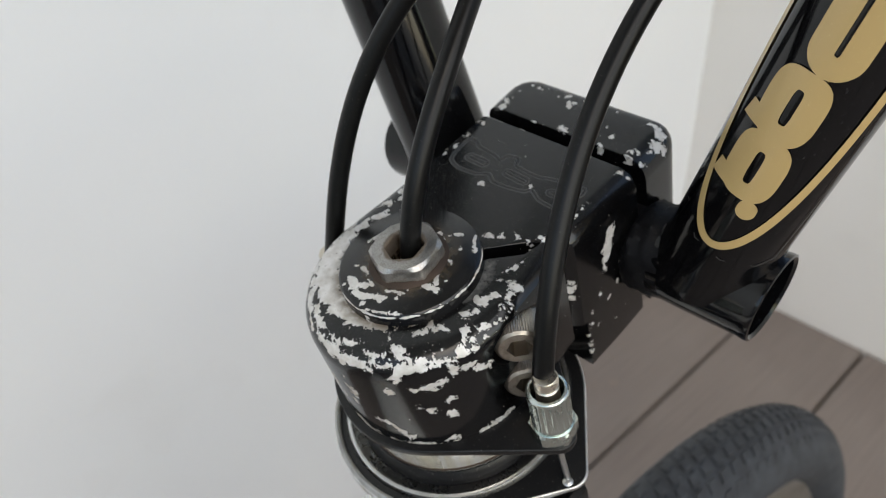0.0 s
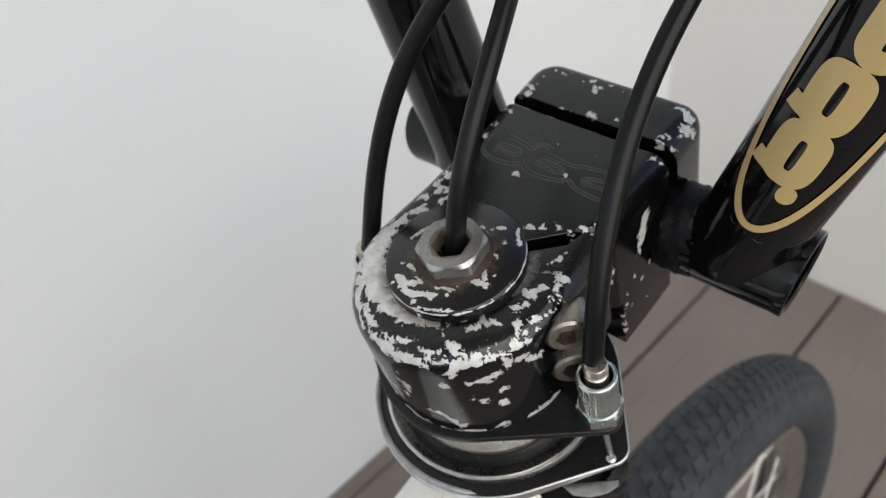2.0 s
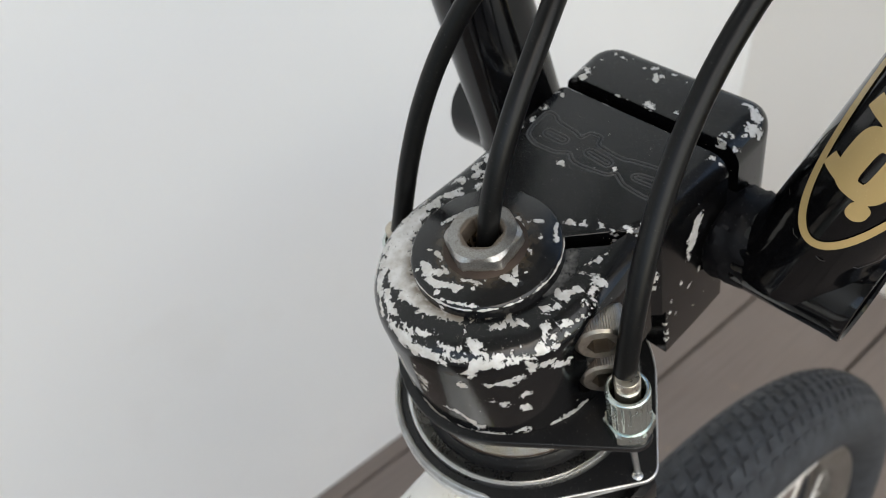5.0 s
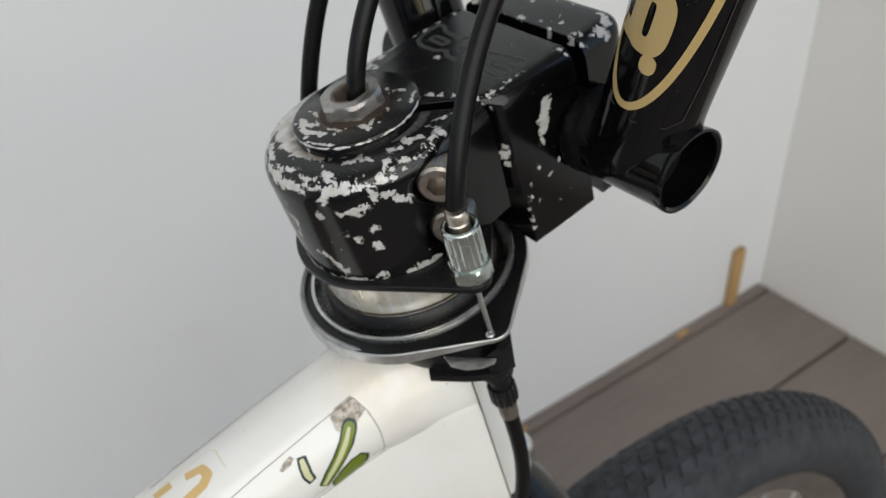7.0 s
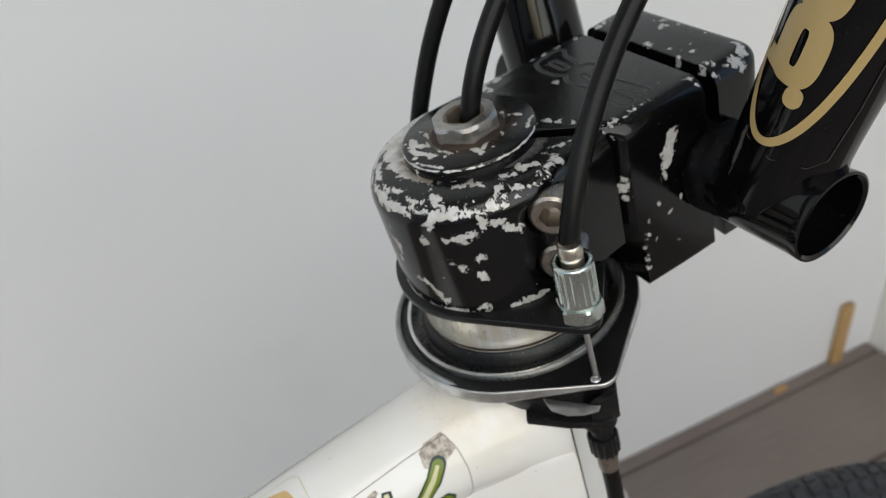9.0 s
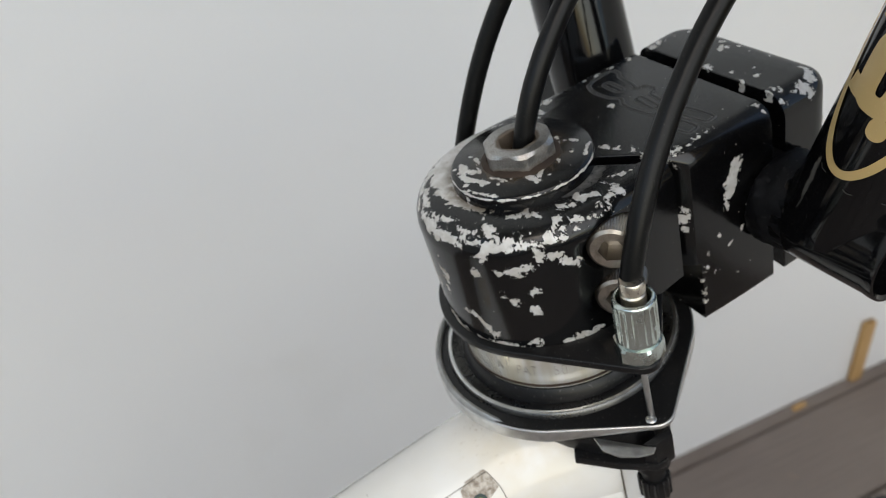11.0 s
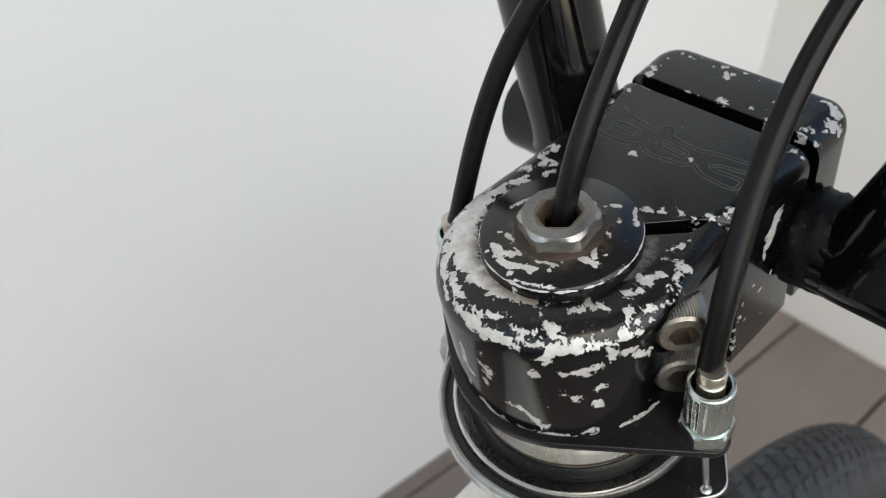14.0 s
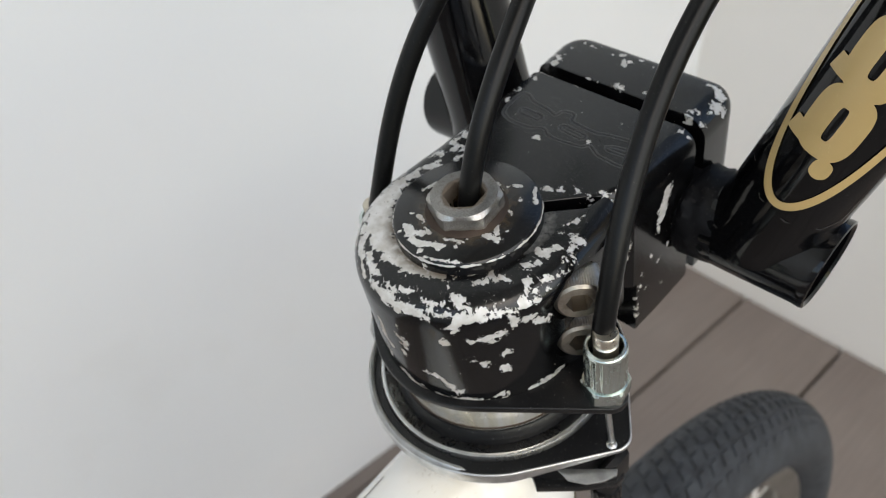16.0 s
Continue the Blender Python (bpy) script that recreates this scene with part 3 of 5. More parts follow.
def mesh_object(name, bm, mat, parent=None, label="", scale=0.001, smooth=40.0):
    if scale != 1.0:
        bmesh.ops.scale(bm, vec=(scale, scale, scale), verts=bm.verts)
    bmesh.ops.recalc_face_normals(bm, faces=bm.faces)
    me = bpy.data.meshes.new(name)
    for f in bm.faces:
        f.smooth = True
    limit = radians(smooth)
    for e in bm.edges:
        if len(e.link_faces) == 2 and e.calc_face_angle(0.0) > limit:
            e.smooth = False
    bm.to_mesh(me)
    bm.free()
    me.materials.append(mat)
    ob = new(name, me)
    if parent is not None:
        ob.parent = parent
    if label:
        ob["label"] = label
    return ob


def part(name, bm, mat, parent, label="", smooth=40.0):
    return mesh_object(name, bm, mat, parent, label, 0.001, smooth)


def basis(axis, up=(0, 0, 1)):
    """A turn that takes z onto the axis."""
    d = Vector(axis).normalized()
    u = Vector(up)
    if abs(d.dot(u)) > 0.95:
        u = Vector((0, 1, 0))
    x = u.cross(d).normalized()
    y = d.cross(x)
    return Matrix((x, y, d)).transposed()


def lathe(bm, profile, seg=48, at=(0, 0, 0), axis=(0, 0, 1), closed=False, wave=None):
    """A body of revolution: profile of (radius, height). wave(k, radius, height) may vary the radius round the body."""
    turn = basis(axis) if tuple(axis) != (0, 0, 1) else Matrix.Identity(3)
    o = Vector(at)
    rings = []
    for r, h in profile:
        ring = []
        for k in range(seg):
            a = 2 * math.pi * k / seg
            q = wave(k, r, h) if wave else r
            ring.append(bm.verts.new(o + turn @ Vector((q * math.cos(a), q * math.sin(a), h))))
        rings.append(ring)
    pairs = list(zip(rings, rings[1:])) + ([(rings[-1], rings[0])] if closed else [])
    for a, b in pairs:
        for k in range(seg):
            j = (k + 1) % seg
            bm.faces.new((a[k], a[j], b[j], b[k]))
    if not closed:
        for ring in (rings[0], rings[-1]):
            bm.faces.new(ring)
    return bm


def bezier(points, count):
    out = []
    k = len(points) - 1
    for i in range(count + 1):
        u = i / count
        p = Vector((0, 0, 0))
        for j, q in enumerate(points):
            p += math.comb(k, j) * u**j * (1 - u) ** (k - j) * Vector(q)
        out.append(p)
    return out


def tube(bm, path, radius, seg=16, wobble=0.0):
    """A round rod along a path."""
    path = [Vector(p) for p in path]
    rings = []
    side = None
    for i, p in enumerate(path):
        d = (path[min(i + 1, len(path) - 1)] - path[max(i - 1, 0)]).normalized()
        if side is None:
            side = d.orthogonal().normalized()
        side = (side - d * side.dot(d)).normalized()
        up = d.cross(side)
        r = radius[i] if isinstance(radius, (list, tuple)) else radius
        r += wobble * noise.noise(p * 0.15)
        rings.append([bm.verts.new(p + r * (math.cos(a) * side + math.sin(a) * up)) for a in (2 * math.pi * k / seg for k in range(seg))])
    for a, b in zip(rings, rings[1:]):
        for k in range(seg):
            j = (k + 1) % seg
            bm.faces.new((a[k], a[j], b[j], b[k]))
    bm.faces.new(rings[0])
    bm.faces.new(rings[-1])
    return bm


def rounded_prism(bm, outline, z0, z1, steps=6):
    """An upright body over an outline of (x, y, top radius, bottom radius), with rolled edges."""
    n = len(outline)
    pts = [Vector((x, y)) for x, y, *_ in outline]
    area = sum(pts[i].cross(pts[(i + 1) % n]) for i in range(n))
    normals = []
    for i in range(n):
        a, b = pts[i] - pts[i - 1], pts[(i + 1) % n] - pts[i]
        t = a.normalized() + b.normalized()
        t.normalize()
        m = Vector((t.y, -t.x)) * (1 if area > 0 else -1)
        normals.append(Vector(outline[i][4]) if len(outline[i]) > 4 else m)
    loops = []

    def loop(which, s):
        row = []
        for i in range(n):
            r = outline[i][2 + which]
            c = math.cos(s)
            inset = r * (1 - c)
            z = z1 - r + r * math.sin(s) if which == 0 else z0 + r - r * math.sin(s)
            p = pts[i] - normals[i] * inset
            row.append(bm.verts.new((p.x, p.y, z)))
        return row

    for k in range(steps, -1, -1):
        loops.append(loop(1, math.pi / 2 * k / steps))
    for k in range(steps + 1):
        loops.append(loop(0, math.pi / 2 * k / steps))
    for a, b in zip(loops, loops[1:]):
        for k in range(n):
            j = (k + 1) % n
            bm.faces.new((a[k], a[j], b[j], b[k]))
    bm.faces.new(loops[0])
    bm.faces.new(loops[-1])
    return bm


def rounded_rect(x0, x1, y0, y1, r, top, bottom, steps=5):
    """An outline for rounded_prism; r: corner radii in the order right-rear, right-front, left-front, left-rear."""
    out = []
    corners = ((x1, y0, -90, r[0]), (x1, y1, 0, r[1]), (x0, y1, 90, r[2]), (x0, y0, 180, r[3]))
    for (cx, cy, a0, rr), sx, sy in zip(corners, (-1, -1, 1, 1), (1, -1, -1, 1)):
        ox, oy = cx + sx * rr, cy + sy * rr
        for k in range(steps + 1):
            a = radians(a0 + 90 * k / steps)
            out.append((ox + rr * math.cos(a), oy + rr * math.sin(a), top, bottom))
    return out


def box(bm, x0, x1, y0, y1, z0, z1, r=0.0):
    made = bmesh.ops.create_cube(bm, size=1.0)["verts"]
    for v in made:
        v.co = Vector(((x0 + x1) / 2 + v.co.x * (x1 - x0), (y0 + y1) / 2 + v.co.y * (y1 - y0), (z0 + z1) / 2 + v.co.z * (z1 - z0)))
    if r:
        edges = list({e for v in made for e in v.link_edges})
        bmesh.ops.bevel(bm, geom=edges, offset=r, segments=2, affect="EDGES")
    return bm


def thing(name, label, category, kind="", at=None):
    ob = new(name)
    ob.empty_display_size = 0.05
    if at is not None:
        ob.matrix_world = at
    return tagged(ob, label, category, kind=kind)


# ---------------------------------------------------------------- setting
WALL_X, WALL_Y, PLANK = -0.3998, 0.8688, 0.151


def slab(name, x0, x1, y0, y1, z0, z1, mat, label):
    bm = box(bmesh.new(), x0, x1, y0, y1, z0, z1)
    return tagged(mesh_object(name, bm, mat, None, "", 1.0), label, "floor" if "floor" in name else "wall", kind="structure")


slab("wall_west", WALL_X - 0.2, WALL_X, -2.4, WALL_Y, -0.1, 2.6, M_WALL, "smooth pale grey painted wall beside the bicycle")
slab("wall_north", WALL_X - 0.2, 2.5, WALL_Y, WALL_Y + 0.2, -0.1, 1.1, M_WALL_WARM, "smooth warm white painted wall meeting the plank floor")
# east and south walls are unseen additions, kept low so that skylight comes in
slab("wall_east", 2.4, 2.5, -2.4, WALL_Y + 0.2, -0.1, 0.4, M_WALL_WARM, "unseen low wall added to close the terrace and bound its light")
slab("wall_south", WALL_X - 0.2, 2.5, -2.5, -2.4, -0.1, 1.1, M_WALL_WARM, "unseen low wall added to close the terrace and bound its light")
# unseen slab added overhead, it keeps skylight off the upper faces
tagged(slab("ceiling", WALL_X - 0.2, 1.0, -2.5, WALL_Y + 0.2, 2.6, 2.7, M_WALL_WARM, "unseen pale slab added overhead to hold back skylight"), category="ceiling")
tagged(slab("ground", -60, 60, -60, 60, -0.3, -0.2, M_GROUND, "dull grey paved ground beyond the terrace"), category="ground")
floor = slab("floor", WALL_X, 2.4, -2.4, WALL_Y, -0.1, -0.018, M_GAP, "brown-grey plank floor with narrow dark joints")
plank_mesh = {}


def plank(x, y0, y1):
    key = round(y1 - y0, 4)
    if key not in plank_mesh:
        bm = box(bmesh.new(), 0.0021, PLANK - 0.0021, 0.0, key - 0.002, -0.0175, 0.0, 0.0015)
        ob = mesh_object("plank", bm, M_PLANK, floor, "", 1.0)
        plank_mesh[key] = ob.data
    else:
        ob = new("plank", plank_mesh[key])
        ob.parent = floor
    ob.location = (x, y0, 0)


JOINT = -0.2415
for i in range(18):
    plank(JOINT + PLANK * i, -2.4, WALL_Y - 0.001)
for x0, x1 in ((WALL_X + 0.0005, WALL_X + 0.0206), (WALL_X + 0.0232, JOINT - 0.0021)):
    bm = box(bmesh.new(), 0.0, x1 - x0, 0.0, WALL_Y + 2.397, -0.0175, 0.0, 0.0012)
    mesh_object("plank", bm, M_PLANK, floor, "", 1.0).location = (x0, -2.4, 0)


def wood_strip():
    ob = thing("wood_strip", "short raw pine strip standing against the wall foot", "wood strip", at=pose(WALL_X + 0.006, 0.792, 0.0, 0, 0, 0))
    outline = rounded_rect(-4.5, 4.5, -9.5, 9.5, (1, 1, 1, 1), 2.5, 0.8)
    part("strip", rounded_prism(bmesh.new(), outline, 0, 100), M_PINE, ob)
    return ob


wood_strip()


def wood_chip(x, y, z, s, turn, label):
    ob = thing("wood_chip", label, "wood chip", at=pose(x, y, z, 0, 12, turn))
    outline = rounded_rect(-4 * s, 4 * s, -12 * s, 13 * s, (2, 1, 3, 1.5), 1.0, 0.5)
    part("chip", rounded_prism(bmesh.new(), outline, 0, 5 * s), M_PINE, ob)


wood_chip(WALL_X + 0.011, 0.680, 0.0008, 0.9, 4, "small pale splinter lying beside the wall")
wood_chip(WALL_X + 0.011, 0.380, 0.0006, 0.7, -8, "small brown splinter lying beside the wall")

# ---------------------------------------------------------------- bicycle
HEAD = pose(0.00235, 0.00074, HEAD_Z, 12.614, -0.856, 1.884)
bike = thing("bicycle", "worn white bicycle with black handlebar leaning parallel to the wall", "bicycle", at=HEAD)


BOLT_AT, BOLT_WAY, BOLT_Z = (29.2, 0.8), (0.72, -0.69, 0.0), (-12.4, -26.2)


def carve(ob, cutters):
    """Cuts the given bodies out of a mesh for good."""
    made = []
    for bm in cutters:
        tool = mesh_object("cutter", bm, M_STEM)
        tool.parent = ob.parent
        mod = ob.modifiers.new("cut", "BOOLEAN")
        mod.operation, mod.solver, mod.object = "DIFFERENCE", "EXACT", tool
        made.append(tool)
    bpy.context.view_layer.update()
    done = bpy.data.meshes.new_from_object(ob.evaluated_get(bpy.context.evaluated_depsgraph_get()))
    ob.modifiers.clear()
    old, ob.data = ob.data, done
    bpy.data.meshes.remove(old)
    for tool in made:
        me = tool.data
        bpy.data.objects.remove(tool)
        bpy.data.meshes.remove(me)
    bm = bmesh.new()
    bm.from_mesh(done)
    for e in bm.edges:
        e.smooth = not (len(e.link_faces) == 2 and e.calc_face_angle(0.0) > radians(30))
    bm.to_mesh(done)
    bm.free()


def stem():
    """The clamp that joins handlebar and fork, with its split, its pinch bolts and its front plate."""
    R = 26.9
    out = []
    for k in range(60):
        a = radians(-38 - k * 142.0 / 59)
        out.append((R * math.cos(a), R * math.sin(a), 6.5, 0.6))
    # left flank, front face, right flank, split and pinch side, clockwise seen from above
    for x, y in ((-25.6, 8.0), (-25.0, 16.0), (-24.8, 26.0), (-24.7, 36.0), (-24.6, 44.0)):
        out.append((x, y, 5.0, 0.8))
    out.append((-24.6, 50.6, 5.0, 0.8, (-1, 0)))
    for x in (-19.4, -10.0, 0.0, 10.0, 18.2):
        out.append((x, 50.7, 0.35, 0.8, (0, 1)))
    out.append((25.2, 50.6, 5.0, 0.8, (1, 0)))
    for x, y in ((25.2, 44.0), (25.2, 38.0), (25.1, 32.0), (25.0, 28.9)):
        out.append((x, y, 5.0, 0.6, (1, 0)))
    out.append((24.9, 26.6, 5.0, 0.3, (1, 0)))
    for x, y in ((17.7, 20.3), (9.0, 12.2), (11.2, 9.8), (18.9, 16.8)):
        out.append((x, y, 0.35, 0.3))
    out.append((25.3, 21.9, 5.0, 0.3, (1, 0)))
    for x, y in ((25.5, 20.2), (26.1, 16.0), (26.7, 10.0), (27.0, 4.0), (26.8, -1.5), (25.9, -7.5), (23.8, -12.6)):
        out.append((x, y, 5.0, 0.6))
    bm = rounded_prism(bmesh.new(), out, -53.5, -3.3)
    # the barrel narrows a little downwards
    for v in bm.verts:
        k = 1 - 0.037 * min(1.0, max(0.0, (-10.0 - v.co.z) / 25.2)) * min(1.0, max(0.0, (8.0 - v.co.y) / 8.0))
        v.co.x, v.co.y = v.co.x * k, v.co.y * k
    body = part("stem", bm, M_STEM, bike, "black alloy stem with paint chipped to bare metal", 30)
    cutters = [box(bmesh.new(), -60, 60, -60, 27.8, -80, -35.2)]
    for z in BOLT_Z:
        cutters.append(lathe(bmesh.new(), [(6.0, -7.2), (6.0, 14.0)], 40, (*BOLT_AT, z), BOLT_WAY))
    carve(body, cutters)

    plate = []
    for x, y, t, b in rounded_rect(-24.6, 25.2, 54.6, 71.0, (0.8, 7.0, 7.0, 0.8), 3.6, 0.8, 7):
        if y > 56:
            plate.append((x, y, 3.6 + 2.2 * max(0.0, x / 24.6 * (71.0 - y) / 7.0) if x > 18 else 3.6, b))
    plate = [(25.2, 54.7, 5.8, 0.8, (1, 0))] + plate + [(-24.6, 54.7, 4.4, 0.8, (-1, 0))]
    plate += [(x, 54.6, 0.35, 0.8, (0, -1)) for x in (-20.0, -10.0, 0.0, 10.0, 18.6)]
    part("front_plate", rounded_prism(bmesh.new(), plate, -53.5, -3.3), M_FRONT, body, "chipped black front clamp plate", 30)

    cap = [(0.5, -4.5), (16.6, -4.5), (16.6, -1.2), (16.4, -0.5), (15.8, 0.0), (4.0, 0.0), (4.0, -4.0)]
    part("top_cap", lathe(bmesh.new(), cap, 96), M_CAP, body, "chipped black round top cap")

    # hollow hexagon bolt
    bm = bmesh.new()
    rings = []
    turn = radians(-37)
    for r, z, six in ((8.7, 0.0, True), (8.7, 3.5, True), (8.7, 4.3, True), (4.85, 4.3, True), (4.6, 4.0, True), (4.6, -6.0, True)):
        ring = []
        for k in range(36):
            a = 2 * math.pi * k / 36
            s = (a + turn) % (math.pi / 3) - math.pi / 6
            q = r * math.cos(math.pi / 6) / math.cos(s)
            if z == 4.3 and r > 6:
                q = min(q, 7.35)
            elif z == 3.5:
                q = min(q, 8.35)
            ring.append(bm.verts.new((q * math.cos(a), q * math.sin(a), z)))
        rings.append(ring)
    for a, b in zip(rings, rings[1:]):
        for k in range(36):
            j = (k + 1) % 36
            bm.faces.new((a[k], a[j], b[j], b[k]))
    part("hollow_bolt", bm, M_HEX, body, "grimy steel hexagon bolt with a hollow core", 25)
    bm = bmesh.new()
    lathe(bm, [(7.8, 0.02), (9.2, 0.02), (8.9, 0.3), (7.8, 0.8)], 48, closed=True)
    part("grime_ring", bm, M_GRIME_SHADE, body, "rusty grime under the bolt head")

    for z in BOLT_Z:
        bm = bmesh.new()
        prof = [(0.1, -5.0), (2.8, -5.0), (3.0, 0.0), (4.6, 0.0), (5.3, -0.5), (5.5, -1.2), (5.5, -8.5), (0.1, -8.5)]

        def knurl(k, r, h):
            if h < -1.0 and r > 5:
                return r + (0.12 if k % 2 else -0.1)
            if r < 3.2:
                s = (2 * math.pi * k / 120) % (math.pi / 3) - math.pi / 6
                return r * math.cos(math.pi / 6) / math.cos(s)
            return r

        lathe(bm, prof, 120, (*BOLT_AT, z), BOLT_WAY, wave=knurl)
        part("pinch_bolt", bm, M_BOLT, body, "brownish steel socket bolt with knurled head", 35)
    for x in (16.0, -16.0):
        for z in (-19.0, -46.0):
            bm = lathe(bmesh.new(), [(0.1, -3.0), (2.4, -3.0), (2.5, 0.0), (4.3, 0.0), (4.6, -0.6), (4.6, -4.0), (0.1, -4.0)], 24, (x, 72.6, z), (0, 1, 0))
            part("clamp_bolt", bm, M_BOLT, body)
    return body


def ribbon(bm, path, width, put, closed=False):
    """A flat strip of a width along a 2D path, laid onto a surface by put(u, v)."""
    pts = [Vector(p) for p in path]
    n = len(pts)
    left, right = [], []
    for i in range(n):
        a = pts[i - 1] if closed or i else pts[0]
        b = pts[(i + 1) % n] if closed or i < n - 1 else pts[-1]
        d = (b - a).normalized()
        m = Vector((-d.y, d.x))
        w = width[i] if isinstance(width, list) else width
        left.append(bm.verts.new(put(*(pts[i] + m * w / 2))))
        right.append(bm.verts.new(put(*(pts[i] - m * w / 2))))
    for i in range(n if closed else n - 1):
        j = (i + 1) % n
        bm.faces.new((left[i], left[j], right[j], right[i]))


def stadium(cx, cy, length, rad, turn=0.0, seg=10):
    """A closed path round a slot."""
    out = []
    for half in (0, 1):
        for k in range(seg + 1):
            a = radians(-90 + 180 * k / seg) + math.pi * half
            x = (length / 2 if half == 0 else -length / 2) + rad * math.cos(a)
            y = rad * math.sin(a)
            out.append((cx + x * math.cos(turn) - y * math.sin(turn), cy + x * math.sin(turn) + y * math.cos(turn)))
    return out


def ellipse(cx, cy, a, b, seg=72):
    return [(cx + a * math.cos(2 * math.pi * k / seg), cy + b * math.sin(2 * math.pi * k / seg)) for k in range(seg)]


def loop_tube(bm, path, z, radius, seg=8, aside=0.0):
    """A closed tube lying flat along a loop."""
    n = len(path)
    rings = []
    for i in range(n):
        t = (Vector(path[(i + 1) % n]) - Vector(path[i - 1])).normalized()
        ring = []
        for k in range(seg):
            a = 2 * math.pi * (k + 0.5) / seg
            ring.append(bm.verts.new((path[i][0] - t.y * (aside + radius * math.cos(a)), path[i][1] + t.x * (aside + radius * math.cos(a)), z + radius * math.sin(a))))
        rings.append(ring)
    for i in range(n):
        a, b = rings[i], rings[(i + 1) % n]
        for k in range(seg):
            j = (k + 1) % seg
            bm.faces.new((a[k], b[k], b[j], a[j]))
    bmesh.ops.recalc_face_normals(bm, faces=bm.faces)
    return bm


def emblem(body):
    """Three linked rounded loops on the top of the stem, their engraving drawn as pale and dark lines."""
    outline = [(-19.0, 41.2), (-18.8, 35.6), (-17.7, 32.4), (-14.2, 31.0), (-8.3, 31.4), (-5.4, 33.2), (-3.1, 31.5), (-0.3, 31.3), (6.2, 32.3), (7.5, 34.0), (10.9, 31.9), (17.0, 31.5), (19.2, 32.1), (18.8, 35.2), (11.9, 34.5), (11.1, 35.3), (12.0, 36.3), (18.9, 37.6), (18.5, 40.5), (12.8, 39.8), (8.1, 38.9), (6.7, 38.2), (3.4, 38.2), (-1.5, 38.6), (-2.3, 41.3), (-5.5, 40.8), (-6.1, 38.2), (-8.5, 39.2), (-14.4, 39.8), (-16.4, 41.3)]
    dense = []
    for i, p in enumerate(outline):
        q = outline[(i + 1) % len(outline)]
        dense += [(p[0] + (q[0] - p[0]) * k / 4, p[1] + (q[1] - p[1]) * k / 4) for k in range(4)]
    n = len(dense)
    dense = [((dense[i - 1][0] + 2 * dense[i][0] + dense[(i + 1) % n][0]) / 4, (dense[i - 1][1] + 2 * dense[i][1] + dense[(i + 1) % n][1]) / 4) for i in range(n)]
    loops = (dense, stadium(-11.5, 35.6, 4.5, 1.0), stadium(1.3, 35.5, 5.4, 0.9, radians(-4)))
    bm = bmesh.new()
    for path in loops:
        loop_tube(bm, path, -3.44, 0.26, 10, 0.42)
        loop_tube(bm, path, -3.42, 0.26, 10, -0.42)
    emb = part("emblem", bm, M_EDGE_LINE, body, "grey lines drawn for the lit edges of the engraved linked loops")
    # uncut surface: the groove's shade is a dark line laid on it
    bm = bmesh.new()
    for path in loops:
        loop_tube(bm, path, -3.46, 0.28, 8)
    part("groove", bm, M_GROOVE_SHADE, emb, "dark line drawn for the shade in the engraved groove")


RIGHT_FOOT, RIGHT_WAY = (42.9, 52.2, -27.4), (0.3109, 0.1583, 0.9372)


